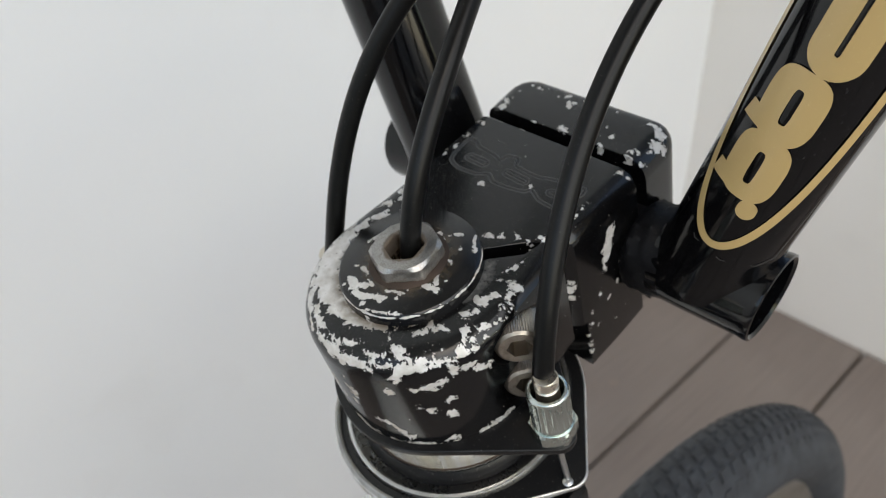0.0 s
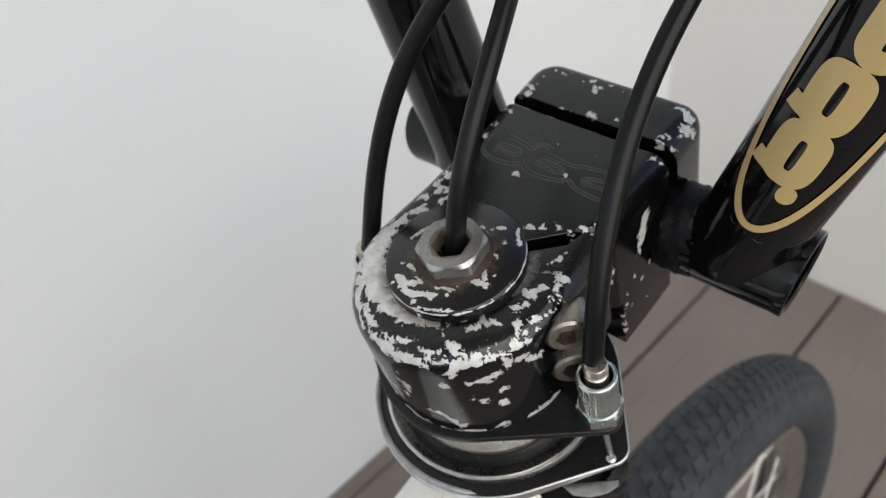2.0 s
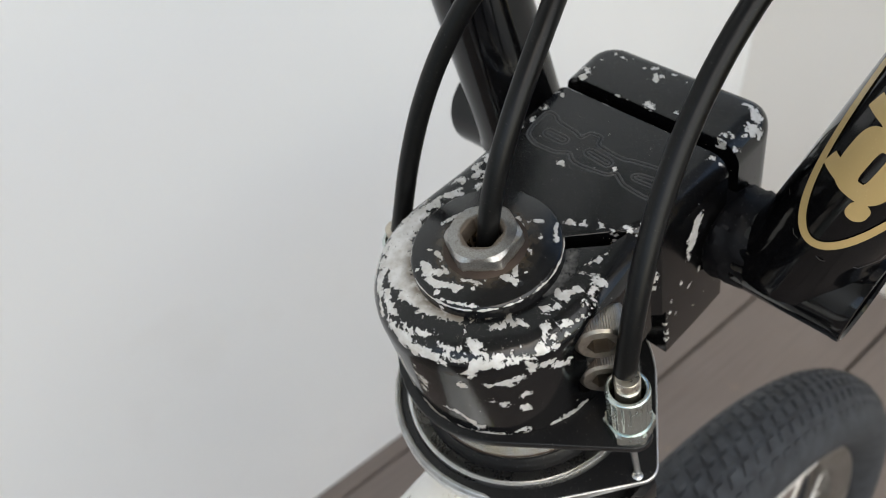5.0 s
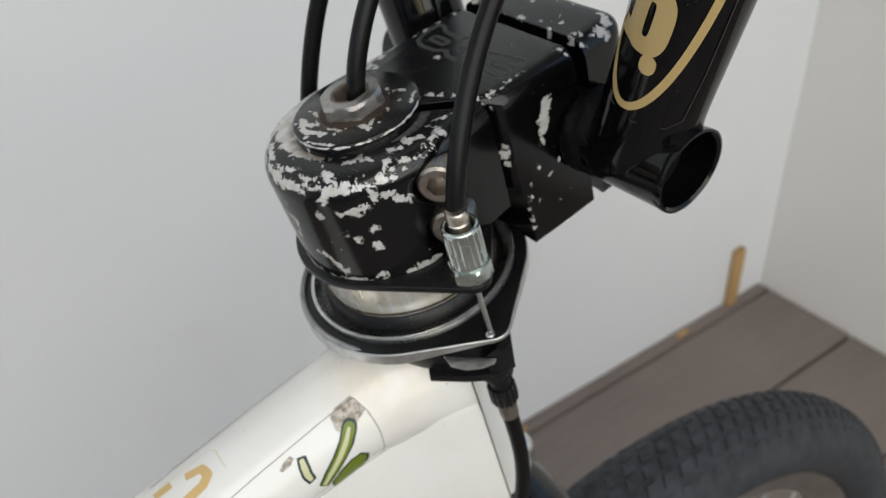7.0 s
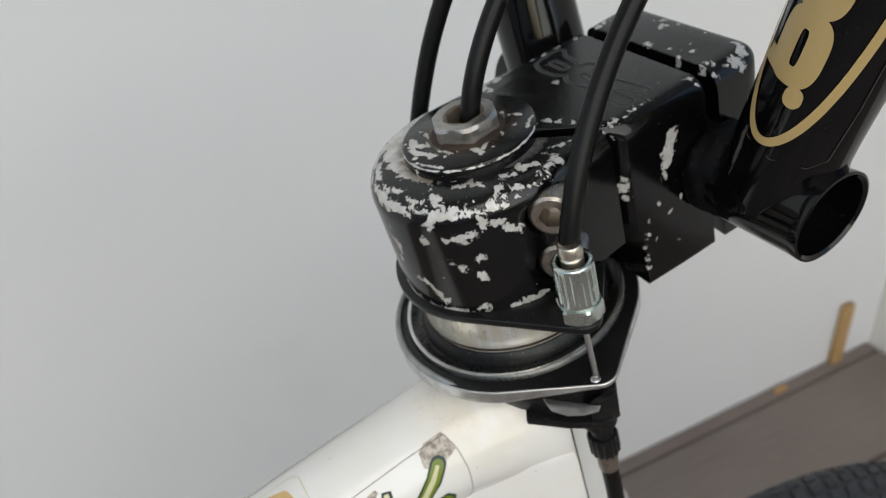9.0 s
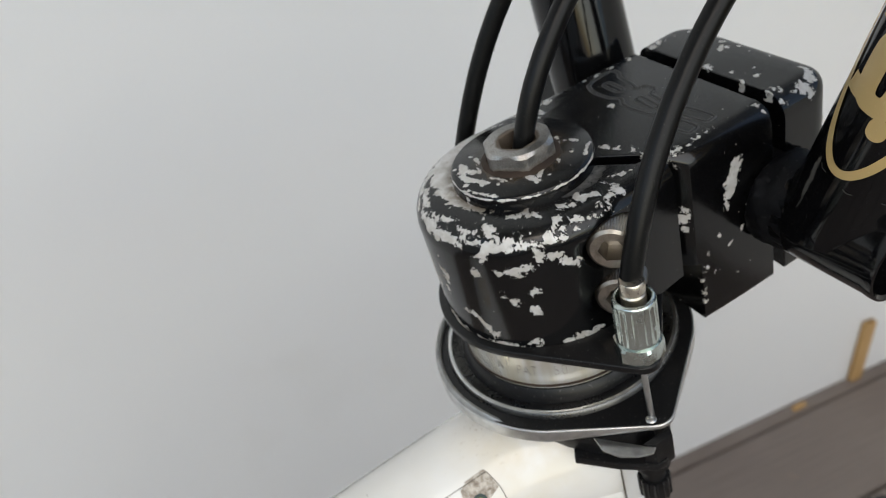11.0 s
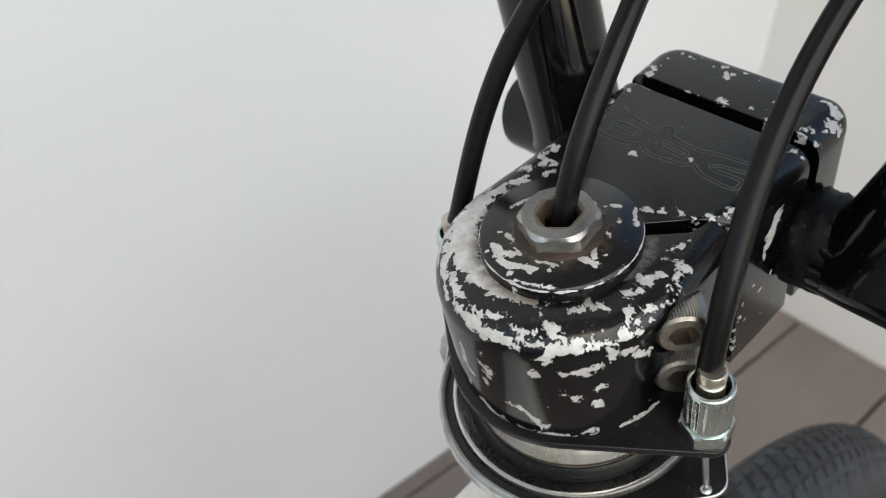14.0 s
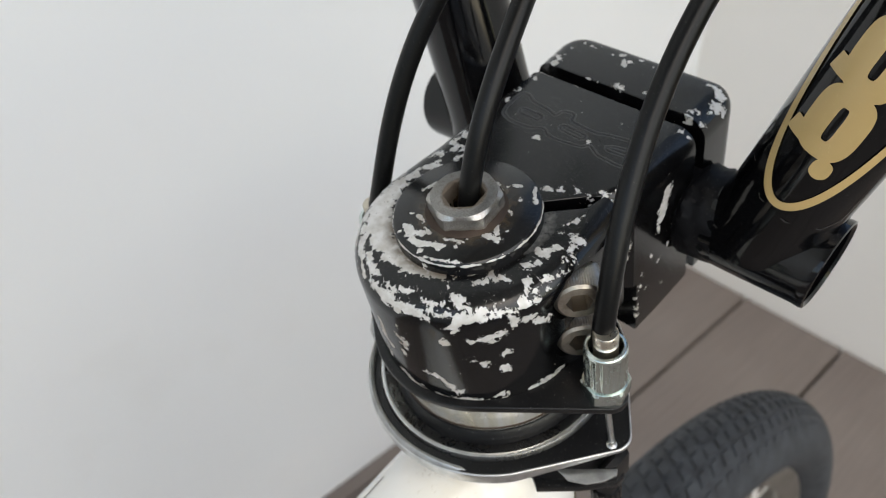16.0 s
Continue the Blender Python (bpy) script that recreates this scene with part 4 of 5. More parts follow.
def handlebar():
    bm = bmesh.new()
    lathe(bm, [(11.0, -49.0), (11.0, 49.0)], 40, (0, 52.6, -28.4), (1, 0, 0))
    bar = part("handlebar", bm, M_BARROUGH, bike, "gloss black steel handlebar with flared tube ends")
    ups = ((1, RIGHT_FOOT, RIGHT_WAY), (-1, (-39.73, 50.56, -24.5), (-0.2733, 0.0794, 0.9586)))
    for side, foot, axis in ups:
        # collar by the clamp, then the open tube end, cut on a slant
        bm = lathe(bmesh.new(), [(11.0, 25.3), (11.8, 26.3), (11.9, 27.6), (11.7, 29.0), (11.9, 30.2), (11.7, 31.4), (11.3, 33.0), (11.3, 36.0)], 96, (0, 52.6, -28.4), (side, 0, 0))
        for v in bm.verts:
            a = math.atan2(v.co.z + 28.4, v.co.y - 52.6)
            grow = 1 + 0.018 * math.sin(17 * a + 1.9 * v.co.x) + 0.02 * math.sin(5 * a - 1.1 * v.co.x)
            v.co.y = 52.6 + (v.co.y - 52.6) * grow
            v.co.z = -28.4 + (v.co.z + 28.4) * grow
        part("collar", bm, M_BARROUGH, bar, "scuffed black collar beside the clamp")
        bm = lathe(bmesh.new(), [(11.2, 30.0), (11.4, 40.0), (11.4, 50.0), (11.4, 57.0), (11.6, 58.8), (11.5, 59.7), (10.9, 59.9), (10.1, 59.2), (10.0, 50.0), (10.0, 44.0), (0.2, 43.9)], 72, (0, 52.6, -28.4), (side, 0, 0))
        for v in bm.verts:
            if abs(v.co.x) > 50.5:
                v.co.x += side * 0.13 * (v.co.z + 28.4)
        part("tube_end", bm, M_BAR, bar, "open gloss black tube end")
        d = Vector(axis).normalized()
        p = Vector(foot)
        along = Vector((1, 0, 0))
        across = d.cross(along).normalized()
        flat = across.cross(d)
        bm = bmesh.new()
        rings, bead = [], []
        for k in range(64):
            a = 2 * math.pi * k / 64
            w = math.cos(a)
            q = p + (across * w + flat * math.sin(a)) * 12.6 - Vector((0, 52.6, -28.4))
            aa, bb, cc = d.y**2 + d.z**2, 2 * (q.y * d.y + q.z * d.z), q.y**2 + q.z**2 - 11.3**2
            low = (-bb + math.sqrt(max(0.0, bb * bb - 4 * aa * cc))) / (2 * aa)
            rim = []
            for s, r in ((low, 13.1), (low + 1.2, 12.85), (low + 3.0, 12.7), (low + 7.0, 12.62), (60.0, 12.6), (170.0, 12.6)):
                rim.append(bm.verts.new(p + d * s + (across * w + flat * math.sin(a)) * r))
            rings.append(rim)
        for k in range(64):
            a, b = rings[k], rings[(k + 1) % 64]
            for i in range(5):
                bm.faces.new((a[i], b[i], b[i + 1], a[i + 1]))
        bm.faces.new([r[-1] for r in rings])
        part("upright_tube", bm, M_BAR, bar, "gloss black upright handlebar tube")
    return bar


def decal_right(bar):
    """Gold oval with linked rounded shapes, wrapped round the right upright."""
    d, r = Vector(RIGHT_WAY).normalized(), 12.88
    P = Vector(RIGHT_FOOT) + 33.7 * d
    e1 = Vector((0, 1, 0)).cross(d).normalized()
    e2 = d.cross(e1)

    def put(s, w, lift=0.0):
        a = w / 12.5
        return P + d * s + (e1 * math.cos(a) + e2 * math.sin(a)) * (r + lift)

    mid = radians(-90.6) * 12.5
    bm = bmesh.new()
    ribbon(bm, ellipse(38.0, mid - 0.7, 51.6, 13.0, 120), 2.0, put, True)
    part("oval_line", bm, M_GOLD, bar, "gold oval decal outline")

    def rows(s0, s1, lo, hi, step=0.6):
        """A filled patch between two edges given along the tube."""
        out = bmesh.new()
        count = max(2, int((s1 - s0) / step))
        before = None
        for i in range(count + 1):
            s = s0 + (s1 - s0) * i / count
            a, b = lo(s), hi(s)
            row = [out.verts.new(put(s, a + (b - a) * k / 8, 0.03)) for k in range(9)]
            if before:
                for k in range(8):
                    out.faces.new((before[k], before[k + 1], row[k + 1], row[k]))
            before = row
        return out

    def rounded(c, w, a, b, power, k):
        """A point on a squarish round outline."""
        t = 2 * math.pi * k / 64
        x, y = math.cos(t), math.sin(t)
        return (c + a * math.copysign(abs(x) ** (2 / power), x), mid + w + b * math.copysign(abs(y) ** (2 / power), y))

    for c in (9.0, 24.4):
        bm = bmesh.new()
        rings = []
        for step in range(7):
            u = step / 6
            ring = []
            for k in range(64):
                p, q = rounded(c, -1.1, 8.2, 5.8, 3.0, k), rounded(c + 0.1, -1.0, 4.1, 0.9, 4.0, k)
                ring.append(bm.verts.new(put(p[0] + (q[0] - p[0]) * u, p[1] + (q[1] - p[1]) * u)))
            rings.append(ring)
        for a, b in zip(rings, rings[1:]):
            for k in range(64):
                bm.faces.new((a[k], a[(k + 1) % 64], b[(k + 1) % 64], b[k]))
        loop = part("rounded_loop", bm, M_GOLD, bar, "gold rounded loop of the decal")
        tab = rows(c - 7.4, c - 3.3, lambda s: mid - 9.2 + 0.2 * (s - c + 7.4), lambda s: mid - 4.6)
        part("tab", tab, M_GOLD, loop, "short gold tab of the loop")
    bm = bmesh.new()
    bend = [(52.0, mid - 2.0), (46.0, mid - 2.0)] + [(37.6 - 2.8 * math.sin(math.pi * k / 16), mid + 0.8 - 2.8 * math.cos(math.pi * k / 16)) for k in range(17)] + [(46.0, mid + 3.6), (52.0, mid + 3.6)]
    rows_of = []
    for i, p in enumerate(bend):
        a, b = Vector(bend[max(0, i - 1)]), Vector(bend[min(len(bend) - 1, i + 1)])
        t = (b - a).normalized()
        rows_of.append([bm.verts.new(put(p[0] - t.y * off, p[1] + t.x * off)) for off in (-2.33, -1.2, 0.0, 1.2, 2.33)])
    for a, b in zip(rows_of, rows_of[1:]):
        for k in range(4):
            bm.faces.new((a[k], a[k + 1], b[k + 1], b[k]))
    part("open_loop", bm, M_GOLD, bar, "gold open loop of the decal")
    bm = bmesh.new()
    ribbon(bm, stadium(-0.9, mid + 2.0, 1.0, 1.0, 0.0, 10), 2.0, lambda s, w: put(s, w, 0.03), True)
    part("dot", bm, M_GOLD, bar, "gold dot of the decal")
    # clear film of the decal, only its edge shows
    bm = bmesh.new()
    ribbon(bm, [(60, mid + 15.2), (0, mid + 15.0), (-13.5, mid + 14.0), (-16.0, mid + 10.5), (-16.6, mid + 3.0), (-15.5, mid - 4.0), (-11.0, mid - 12.0)], 0.22, put)
    part("film_edge", bm, M_EDGE_LINE, bar, "thin edge of the clear decal film")


def cable(name, points, count, label, cat="", radius=2.4):
    bm = tube(bmesh.new(), bezier(points, count), radius, 20)
    return part(name, bm, M_CABLE, bike, label)


def adjuster(parent, x, y, lean):
    """Knurled barrel, lock nut and the ferrule of the cable."""
    up = Vector(lean).normalized()
    at = (x, y, -35.5)
    flute = lambda k, r, h: r - (0.17 * (1 - math.cos(2 * math.pi * k / 8)) if r > 4.65 and 5.6 < h < 15.0 else 0.0)
    bm = lathe(bmesh.new(), [(3.0, 4.3), (4.4, 4.3), (4.7, 4.8), (4.72, 5.3), (4.72, 6.0), (4.72, 10.0), (4.72, 14.6), (4.72, 15.3), (4.6, 15.9), (4.3, 16.2), (3.75, 16.2), (3.6, 15.9), (3.5, 11.0)], 144, at, up, True, flute)
    part("barrel_adjuster", bm, M_ZINC, parent, "fluted zinc-plated barrel adjuster", 50)

    def six(k, r, h):
        s = (2 * math.pi * k / 36 + 0.3) % (math.pi / 3) - math.pi / 6
        q = 5.75 * math.cos(math.pi / 6) / math.cos(s)
        return r if r < 3.5 else min(q, r)

    bm = lathe(bmesh.new(), [(3.0, 0.1), (5.1, 0.1), (5.75, 0.7), (5.75, 3.7), (5.1, 4.35), (3.0, 4.35)], 36, at, up, True, six)
    part("lock_nut", bm, M_ZINC, parent, "zinc-plated hexagon lock nut", 22)
    bm = lathe(bmesh.new(), [(0.4, 11.0), (2.7, 11.0), (2.7, 17.0), (2.4, 17.35), (2.4, 17.6), (2.75, 18.0), (2.75, 20.2), (2.45, 20.6), (0.4, 20.6)], 32, at, up)
    part("ferrule", bm, M_FERRULE, parent, "bright cable ferrule with a groove")


def eared(R, tip, r, y):
    """The outline round a disc with an ear on either side."""
    out = []
    half = math.acos((R - r) / tip)
    for side in (0, 1):
        for k in range(7):
            a = -half + 2 * half * k / 6
            x = (tip + r * math.cos(a)) * (1 if side == 0 else -1)
            out.append((x, (y + r * math.sin(a)) * (1 if side == 0 else 1)))
        if side == 1:
            out[-7:] = out[-7:][::-1]
        span = math.pi - 2 * half
        for k in range(1, 24):
            a = half + span * k / 24 + (math.pi if side else 0.0)
            out.append((R * math.cos(a), R * math.sin(a)))
    return out


def rotor_plate():
    """Upper plate of the cable rotor, a black ring with an ear on either side."""
    bm = rounded_prism(bmesh.new(), [(x, y, 0.4, 0.4) for x, y in eared(28.3, 38.0, 4.2, -1.6)], -37.3, -35.3, 3)
    plate = part("rotor_plate", bm, M_BLACK, bike, "black steel plate with dusty ears under the stem", 35)
    adjuster(plate, 36.6, -1.0, (0.0, 0.02, 1.0))
    adjuster(plate, -33.4, -2.0, (0.02, 0.0, 1.0))
    return plate


def rotor():
    """The bearing ring of the cable rotor."""
    bm = rounded_prism(bmesh.new(), [(x, y, 0.35, 1.2) for x, y in eared(34.4, 37.2, 4.8, 0.0)], -60.2, -55.6, 3)
    # the ears thin out to their tips
    for v in bm.verts:
        k = min(1.0, max(0.0, (abs(v.co.x) - 27.0) / 9.0))
        if v.co.z < -57.0:
            v.co.z += 2.6 * k * min(1.0, (-57.0 - v.co.z) / 2.0)
    ring = part("rotor_body", bm, M_CHROME, bike, "scuffed bright rotor body with pointed ears", 50)
    bm = rounded_prism(bmesh.new(), [(x, y, 0.2, 0.1) for x, y in eared(33.95, 37.1, 4.5, 0.0)], -55.8, -55.35, 2)
    part("ear_top", bm, M_BLACK, ring, "worn black upper face of the rotor ears", 35)
    bm = lathe(bmesh.new(), [(32.5, -55.4), (32.7, -54.5), (33.4, -54.2), (34.0, -54.6), (34.2, -55.6)], 120, closed=True)
    for v in bm.verts:
        fade = min(1.0, max(0.0, (v.co.x - 6.0) / 20.0))
        v.co.z -= 2.2 * fade * fade * (3 - 2 * fade)
    part("outer_lip", bm, M_LEAF, ring, "bright worn outer lip", 50)
    bm = lathe(bmesh.new(), [(26.0, -56.0), (26.6, -54.8), (28.4, -54.6), (29.2, -53.9), (30.2, -53.9), (30.7, -54.5), (30.8, -56.0)], 120, closed=True)
    part("inner_ring", bm, M_DARKCHROME, ring, "dark polished inner ring", 50)
    bm = lathe(bmesh.new(), [(29.35, -53.86), (29.9, -53.7), (30.3, -53.86), (29.9, -54.0)], 120, closed=True)
    part("polished_lip", bm, M_CHROME, ring, "polished lip of the inner ring")
    bm = lathe(bmesh.new(), [(22.0, -50.8), (24.9, -51.4), (26.2, -53.2), (26.6, -56.0), (22.0, -56.0)], 96, closed=True)
    part("dust_cover", bm, M_BLACK, ring, "black dust cover")
    for side in (1, -1):
        bm = tube(bmesh.new(), bezier([(side * 36.6, -1.0, -36.0), (side * 37.4, -1.4, -46.0), (side * 38.6, -1.8, -55.6)], 10), 0.75, 10)
        part("inner_wire", bm, M_WIRE, ring, "bare steel cable wire")
        bm = bmesh.new()
        bmesh.ops.create_uvsphere(bm, u_segments=20, v_segments=12, radius=1.8, matrix=Matrix.Translation((side * 39.0, -2.4, -56.6)))
        part("cable_end", bm, M_WIRE, ring, "round cable end held in the ear")
        # folded lower link
        leaf = [(side * x, y, 0.3, 0.3) for x, y in ((30.5, -13.4), (34.6, -14.0), (38.6, -12.0), (41.4, -8.8), (42.8, -5.6), (41.9, -4.2), (38.6, -6.8), (34.2, -10.4))]
        bm = rounded_prism(bmesh.new(), leaf, -61.6, -60.8, 2)
        for v in bm.verts:
            v.co.z -= 0.10 * (abs(v.co.x) - 30.0) - 0.006 * (abs(v.co.x) - 30.0) ** 2
        part("spring_leaf", bm, M_LEAF, ring, "dull bent leaf under the ear", 35)
        # bracket for the lower cable
        out = [(side * 14.0, -19.0), (side * 18.2, -17.8), (side * 23.6, -15.6), (side * 25.2, -16.6), (side * 27.4, -18.0), (side * 35.6, -11.2), (side * 41.8, -4.6), (side * 42.2, -2.0), (side * 40.0, 2.0), (side * 30.0, 9.0), (side * 14.0, 12.0)]
        bm = rounded_prism(bmesh.new(), [(x, y, 0.5, 0.5) for x, y in out], -70.4, -67.8, 2)
        part("cable_bracket", bm, M_BLACK, ring, "black bracket under the rotor ear", 35)
        web = [(side * x, y) for x, y in ((6.0, -18.5), (13.0, -20.5), (19.0, -19.6), (24.0, -17.4), (31.0, -12.5), (36.0, -6.0), (36.0, 0.0), (20.0, 6.0), (6.0, 8.0))]
        bm = rounded_prism(bmesh.new(), [(x, y, 0.3, 0.8) for x, y in web], -68.2, -60.0, 2)
        part("bracket_web", bm, M_BLACK, ring, "black web between rotor and bracket", 35)
        bm = rounded_prism(bmesh.new(), [(x, y, 0.3, 0.3) for x, y in ((side * 39.5, -6.0), (side * 41.6, -4.0), (side * 41.6, 1.0), (side * 39.5, 2.0))], -70.0, -61.0, 2)
        part("bracket_post", bm, M_BLACK, ring, "black post between ear and bracket", 35)
        bm = lathe(bmesh.new(), [(1.5, -84.5), (3.9, -84.5), (4.1, -84.0), (4.1, -78.2), (3.9, -77.6), (3.0, -77.4), (3.0, -73.0), (4.6, -72.4), (4.6, -70.2), (1.5, -70.2)], 60, (side * 37.0, -2.6, 0), wave=lambda k, r, h: r - (0.35 if 3.85 < r < 4.2 and k % 4 < 2 else 0.0))
        part("lower_adjuster", bm, M_BLACK, ring, "black ribbed lower barrel adjuster", 25)
        bm = lathe(bmesh.new(), [(0.5, -92.0), (2.7, -92.0), (2.8, -91.5), (2.8, -84.4), (0.5, -84.4)], 28, (side * 37.0, -2.6, 0))
        part("lower_ferrule", bm, M_BOLT, ring, "dull ferrule below the adjuster")
        bm = tube(bmesh.new(), bezier([(side * 37.0, -2.6, -91.0), (side * 37.2, -2.2, -115.0), (side * 34.0, 0.0, -150.0), (side * 22.0, -26.0, -185.0)], 20), 2.4, 14)
        part("lower_cable", bm, M_CABLE, ring, "black lower brake cable")
    return ring


def headset():
    bm = lathe(bmesh.new(), [(14.5, -37.0), (23.9, -37.0), (24.5, -37.7), (24.5, -52.0), (14.5, -52.0)], 120, closed=True)
    cup = part("headset_cup", bm, M_BAND, bike, "polished alloy headset cup with etched lettering", 40)
    # dark ring in place of the shadow line below the cup
    bm = lathe(bmesh.new(), [(24.3, -50.9), (24.75, -50.7), (24.75, -50.2), (24.3, -50.0)], 96, closed=True)
    part("cup_seam", bm, M_GRIME_SHADE, cup, "dark ring painted in for the shadow line at the cup's foot")
    text = "U.S.A. PAT. 50"
    start = -85.7
    for i, ch in enumerate(text):
        if ch == " ":
            continue
        cu = bpy.data.curves.new("letter", "FONT")
        cu.body = ch
        cu.size = 0.0048
        cu.align_x = "CENTER"
        cu.extrude = 0.00003
        cu.offset = -0.00018
        a = radians(start + i * 4.3)
        tmp = bpy.data.objects.new("letter", cu)
        scene.collection.objects.link(tmp)
        me = bpy.data.meshes.new_from_object(tmp)
        bpy.data.objects.remove(tmp)
        me.materials.append(M_LETTER)
        ob = new("letter", me)
        ob.parent = cup
        ob.matrix_basis = Matrix.Translation((0.02454 * math.cos(a), 0.02454 * math.sin(a), -0.0470)) @ Matrix.Rotation(a + math.pi / 2, 4, "Z") @ Matrix.Rotation(math.pi / 2, 4, "X") @ Matrix.Diagonal((0.68, 1, 1, 1))
    return cup


def frame_set():
    """Head tube, top tube and down tube, with the weld between them."""
    bm = lathe(bmesh.new(), [(12.0, -60.0), (19.0, -60.0), (19.5, -63.0), (16.6, -68.0), (15.6, -80.0), (15.6, -150.0), (17.5, -158.0), (17.5, -166.0), (12.0, -166.0)], 72, closed=True)
    fr = part("bicycle_frame", bm, M_WHITE, bike, "glossy white painted frame with grime and stickers")
    d = Vector((0.024, -1.0, -0.012)).normalized()
    foot = Vector((3.4, -40.8, -83.6))
    path, radius = [], []
    for s, r in ((-33, 28.0), (-32, 28.2), (-26, 25.5), (-20, 22.8), (-14, 20.6), (-6, 18.4), (6, 16.9), (18, 16.4), (30, 16.3), (80, 16.3), (160, 16.3), (260, 16.3), (430, 16.0)):
        path.append(foot + d * s)
        radius.append(r)
    bm = tube(bmesh.new(), path, radius, 64)
    # the flare towards the head tube lies on the lower right only
    for v in bm.verts:
        s = (v.co - foot).dot(d)
        hub = foot + d * s
        off = v.co - hub
        lean = max(0.0, min(1.0, 0.45 + 0.75 * off.normalized().dot(Vector((0.85, 0, -0.5)))))
        if off.length > 16.4:
            v.co = hub + off.normalized() * (16.4 + (off.length - 16.4) * lean)
    part("top_tube", bm, M_WHITE, fr, "white top tube with peeling stickers")
    # formed gusset that carries the flare down behind the head tube
    gusset = [(30.9, -8.2), (28.6, -14.0), (25.4, -19.5), (22.0, -25.0), (18.8, -31.0), (16.0, -39.0), (14.0, -52.0), (12.0, -64.0), (6.0, -74.0), (-8.0, -74.0), (-13.0, -64.0), (-13.5, -40.0), (-14.0, -20.0), (-14.0, -8.2)]
    bm = rounded_prism(bmesh.new(), [(x, y, 5.0, 6.0) for x, y in gusset], -172.0, -85.0, 6)
    part("gusset", bm, M_WHITE, fr, "white formed gusset behind the head tube", 50)
    bm = tube(bmesh.new(), [(31.1, -8.1, -72.0), (31.3, -8.1, -90.0), (31.2, -8.1, -120.0), (31.2, -8.1, -168.0)], 0.22, 6)
    part("gusset_edge", bm, M_LINE, fr, "grimy seam along the gusset edge")
    d2 = Vector((0.0, -0.80, -0.60))
    p2 = Vector((1.0, -6.0, -132.0))
    bm = tube(bmesh.new(), [p2 + d2 * s for s in (0, 30, 120, 300, 480)], 17.5, 48)
    part("down_tube", bm, M_WHITE, fr)
    return fr, foot, d


def frame_stickers(fr, foot, d):
    e1 = Vector((0, 1, 0)).cross(d).normalized()
    e2 = d.cross(e1)

    def radius(s, way):
        r = float(np.interp(s, [-26, -20, -14, -6, 6, 18, 30], [25.5, 22.8, 20.6, 18.4, 16.9, 16.4, 16.3]))
        lean = max(0.0, min(1.0, 0.45 + 0.75 * way.dot(Vector((0.85, 0, -0.5)))))
        return r if r < 16.4 else 16.4 + (r - 16.4) * lean

    def put_at(lift):
        def put(s, deg):
            a = radians(deg)
            way = e1 * math.cos(a) + e2 * math.sin(a)
            return foot + d * s + way * (radius(s, way) + lift)
        return put

    def strip(name, path, width, mat, lift, label):
        """A strip whose second coordinate is in degrees round the tube."""
        put = put_at(lift)
        k = 180.0 / math.pi / 16.3
        fine, wide = [], []
        for i in range(len(path) - 1):
            for j in range(6):
                u = j / 6
                fine.append((path[i][0] + (path[i + 1][0] - path[i][0]) * u, (path[i][1] + (path[i + 1][1] - path[i][1]) * u) / k))
                wide.append(width[i] + (width[i + 1] - width[i]) * u if isinstance(width, list) else width)
        fine.append((path[-1][0], path[-1][1] / k))
        wide.append(width[-1] if isinstance(width, list) else width)
        bm = bmesh.new()
        n = len(fine)
        rows = []
        for i in range(n):
            a, b = Vector(fine[max(0, i - 1)]), Vector(fine[min(n - 1, i + 1)])
            t = (b - a).normalized()
            m = Vector((-t.y, t.x)) * wide[i]
            row = []
            for j in range(9):
                q = Vector(fine[i]) + m * (j / 8 - 0.5)
                row.append(bm.verts.new(put(q.x, q.y * k)))
            rows.append(row)
        for a, b in zip(rows, rows[1:]):
            for j in range(8):
                bm.faces.new((a[j], a[j + 1], b[j + 1], b[j]))
        part(name, bm, mat, fr, label)

    strip("sticker_edge", [(48, 162), (29.4, 165), (7.2, 167), (-4.0, 166.5)], 0.2, M_LINE, 0.08, "grimy edge line of the sticker")
    strip("sticker_edge", [(-4.0, 166), (-5.0, 150), (-5.0, 128), (-4.2, 104), (-2.6, 80)], 0.2, M_LINE, 0.08, "grimy edge line of the sticker")
    strip("sticker_edge", [(52, -126), (34.0, -120), (14, -118), (-1.5, -116)], 0.45, M_LINE, 0.08, "dark chipped line along the tube")
    strip("foil_patch", [(4.6, 158), (2.0, 156), (-1.0, 158), (-4.2, 160)], [4.0, 7.6, 6.6, 5.4], M_FOIL, 0.06, "peeled silvery foil patch")
    strip("green_stroke", [(-0.4, 152.0), (-0.1, 151.2), (0.5, 149.6), (1.6, 146.5), (4.5, 136), (8.5, 126), (12.6, 116.9), (16.0, 108)], [1.2, 2.6, 3.8, 4.4, 4.4, 4.4, 4.4, 3.6], M_INK, 0.1, "dark-edged green stroke of the sticker")
    strip("cream_stroke", [(1.6, 147), (4.8, 136), (8.6, 126), (12.6, 117), (15.6, 109)], [0.9, 1.5, 1.7, 1.6, 1.2], M_CREAM, 0.2, "cream core of the stroke")
    strip("green_core", [(0.3, 150.2), (0.7, 149.0), (1.6, 146.5), (4.6, 136), (8.5, 126), (12.6, 117), (15.8, 108.6)], [1.0, 2.4, 3.2, 3.3, 3.3, 3.2, 2.6], M_GREEN, 0.15, "green body of the stroke")
    strip("green_wedge", [(1.6, 112), (3.6, 106), (6.5, 100), (10.0, 96), (13.5, 95)], [3.0, 6.6, 8.2, 8.0, 5.0], M_INK, 0.12, "dark edge of the green wedge")
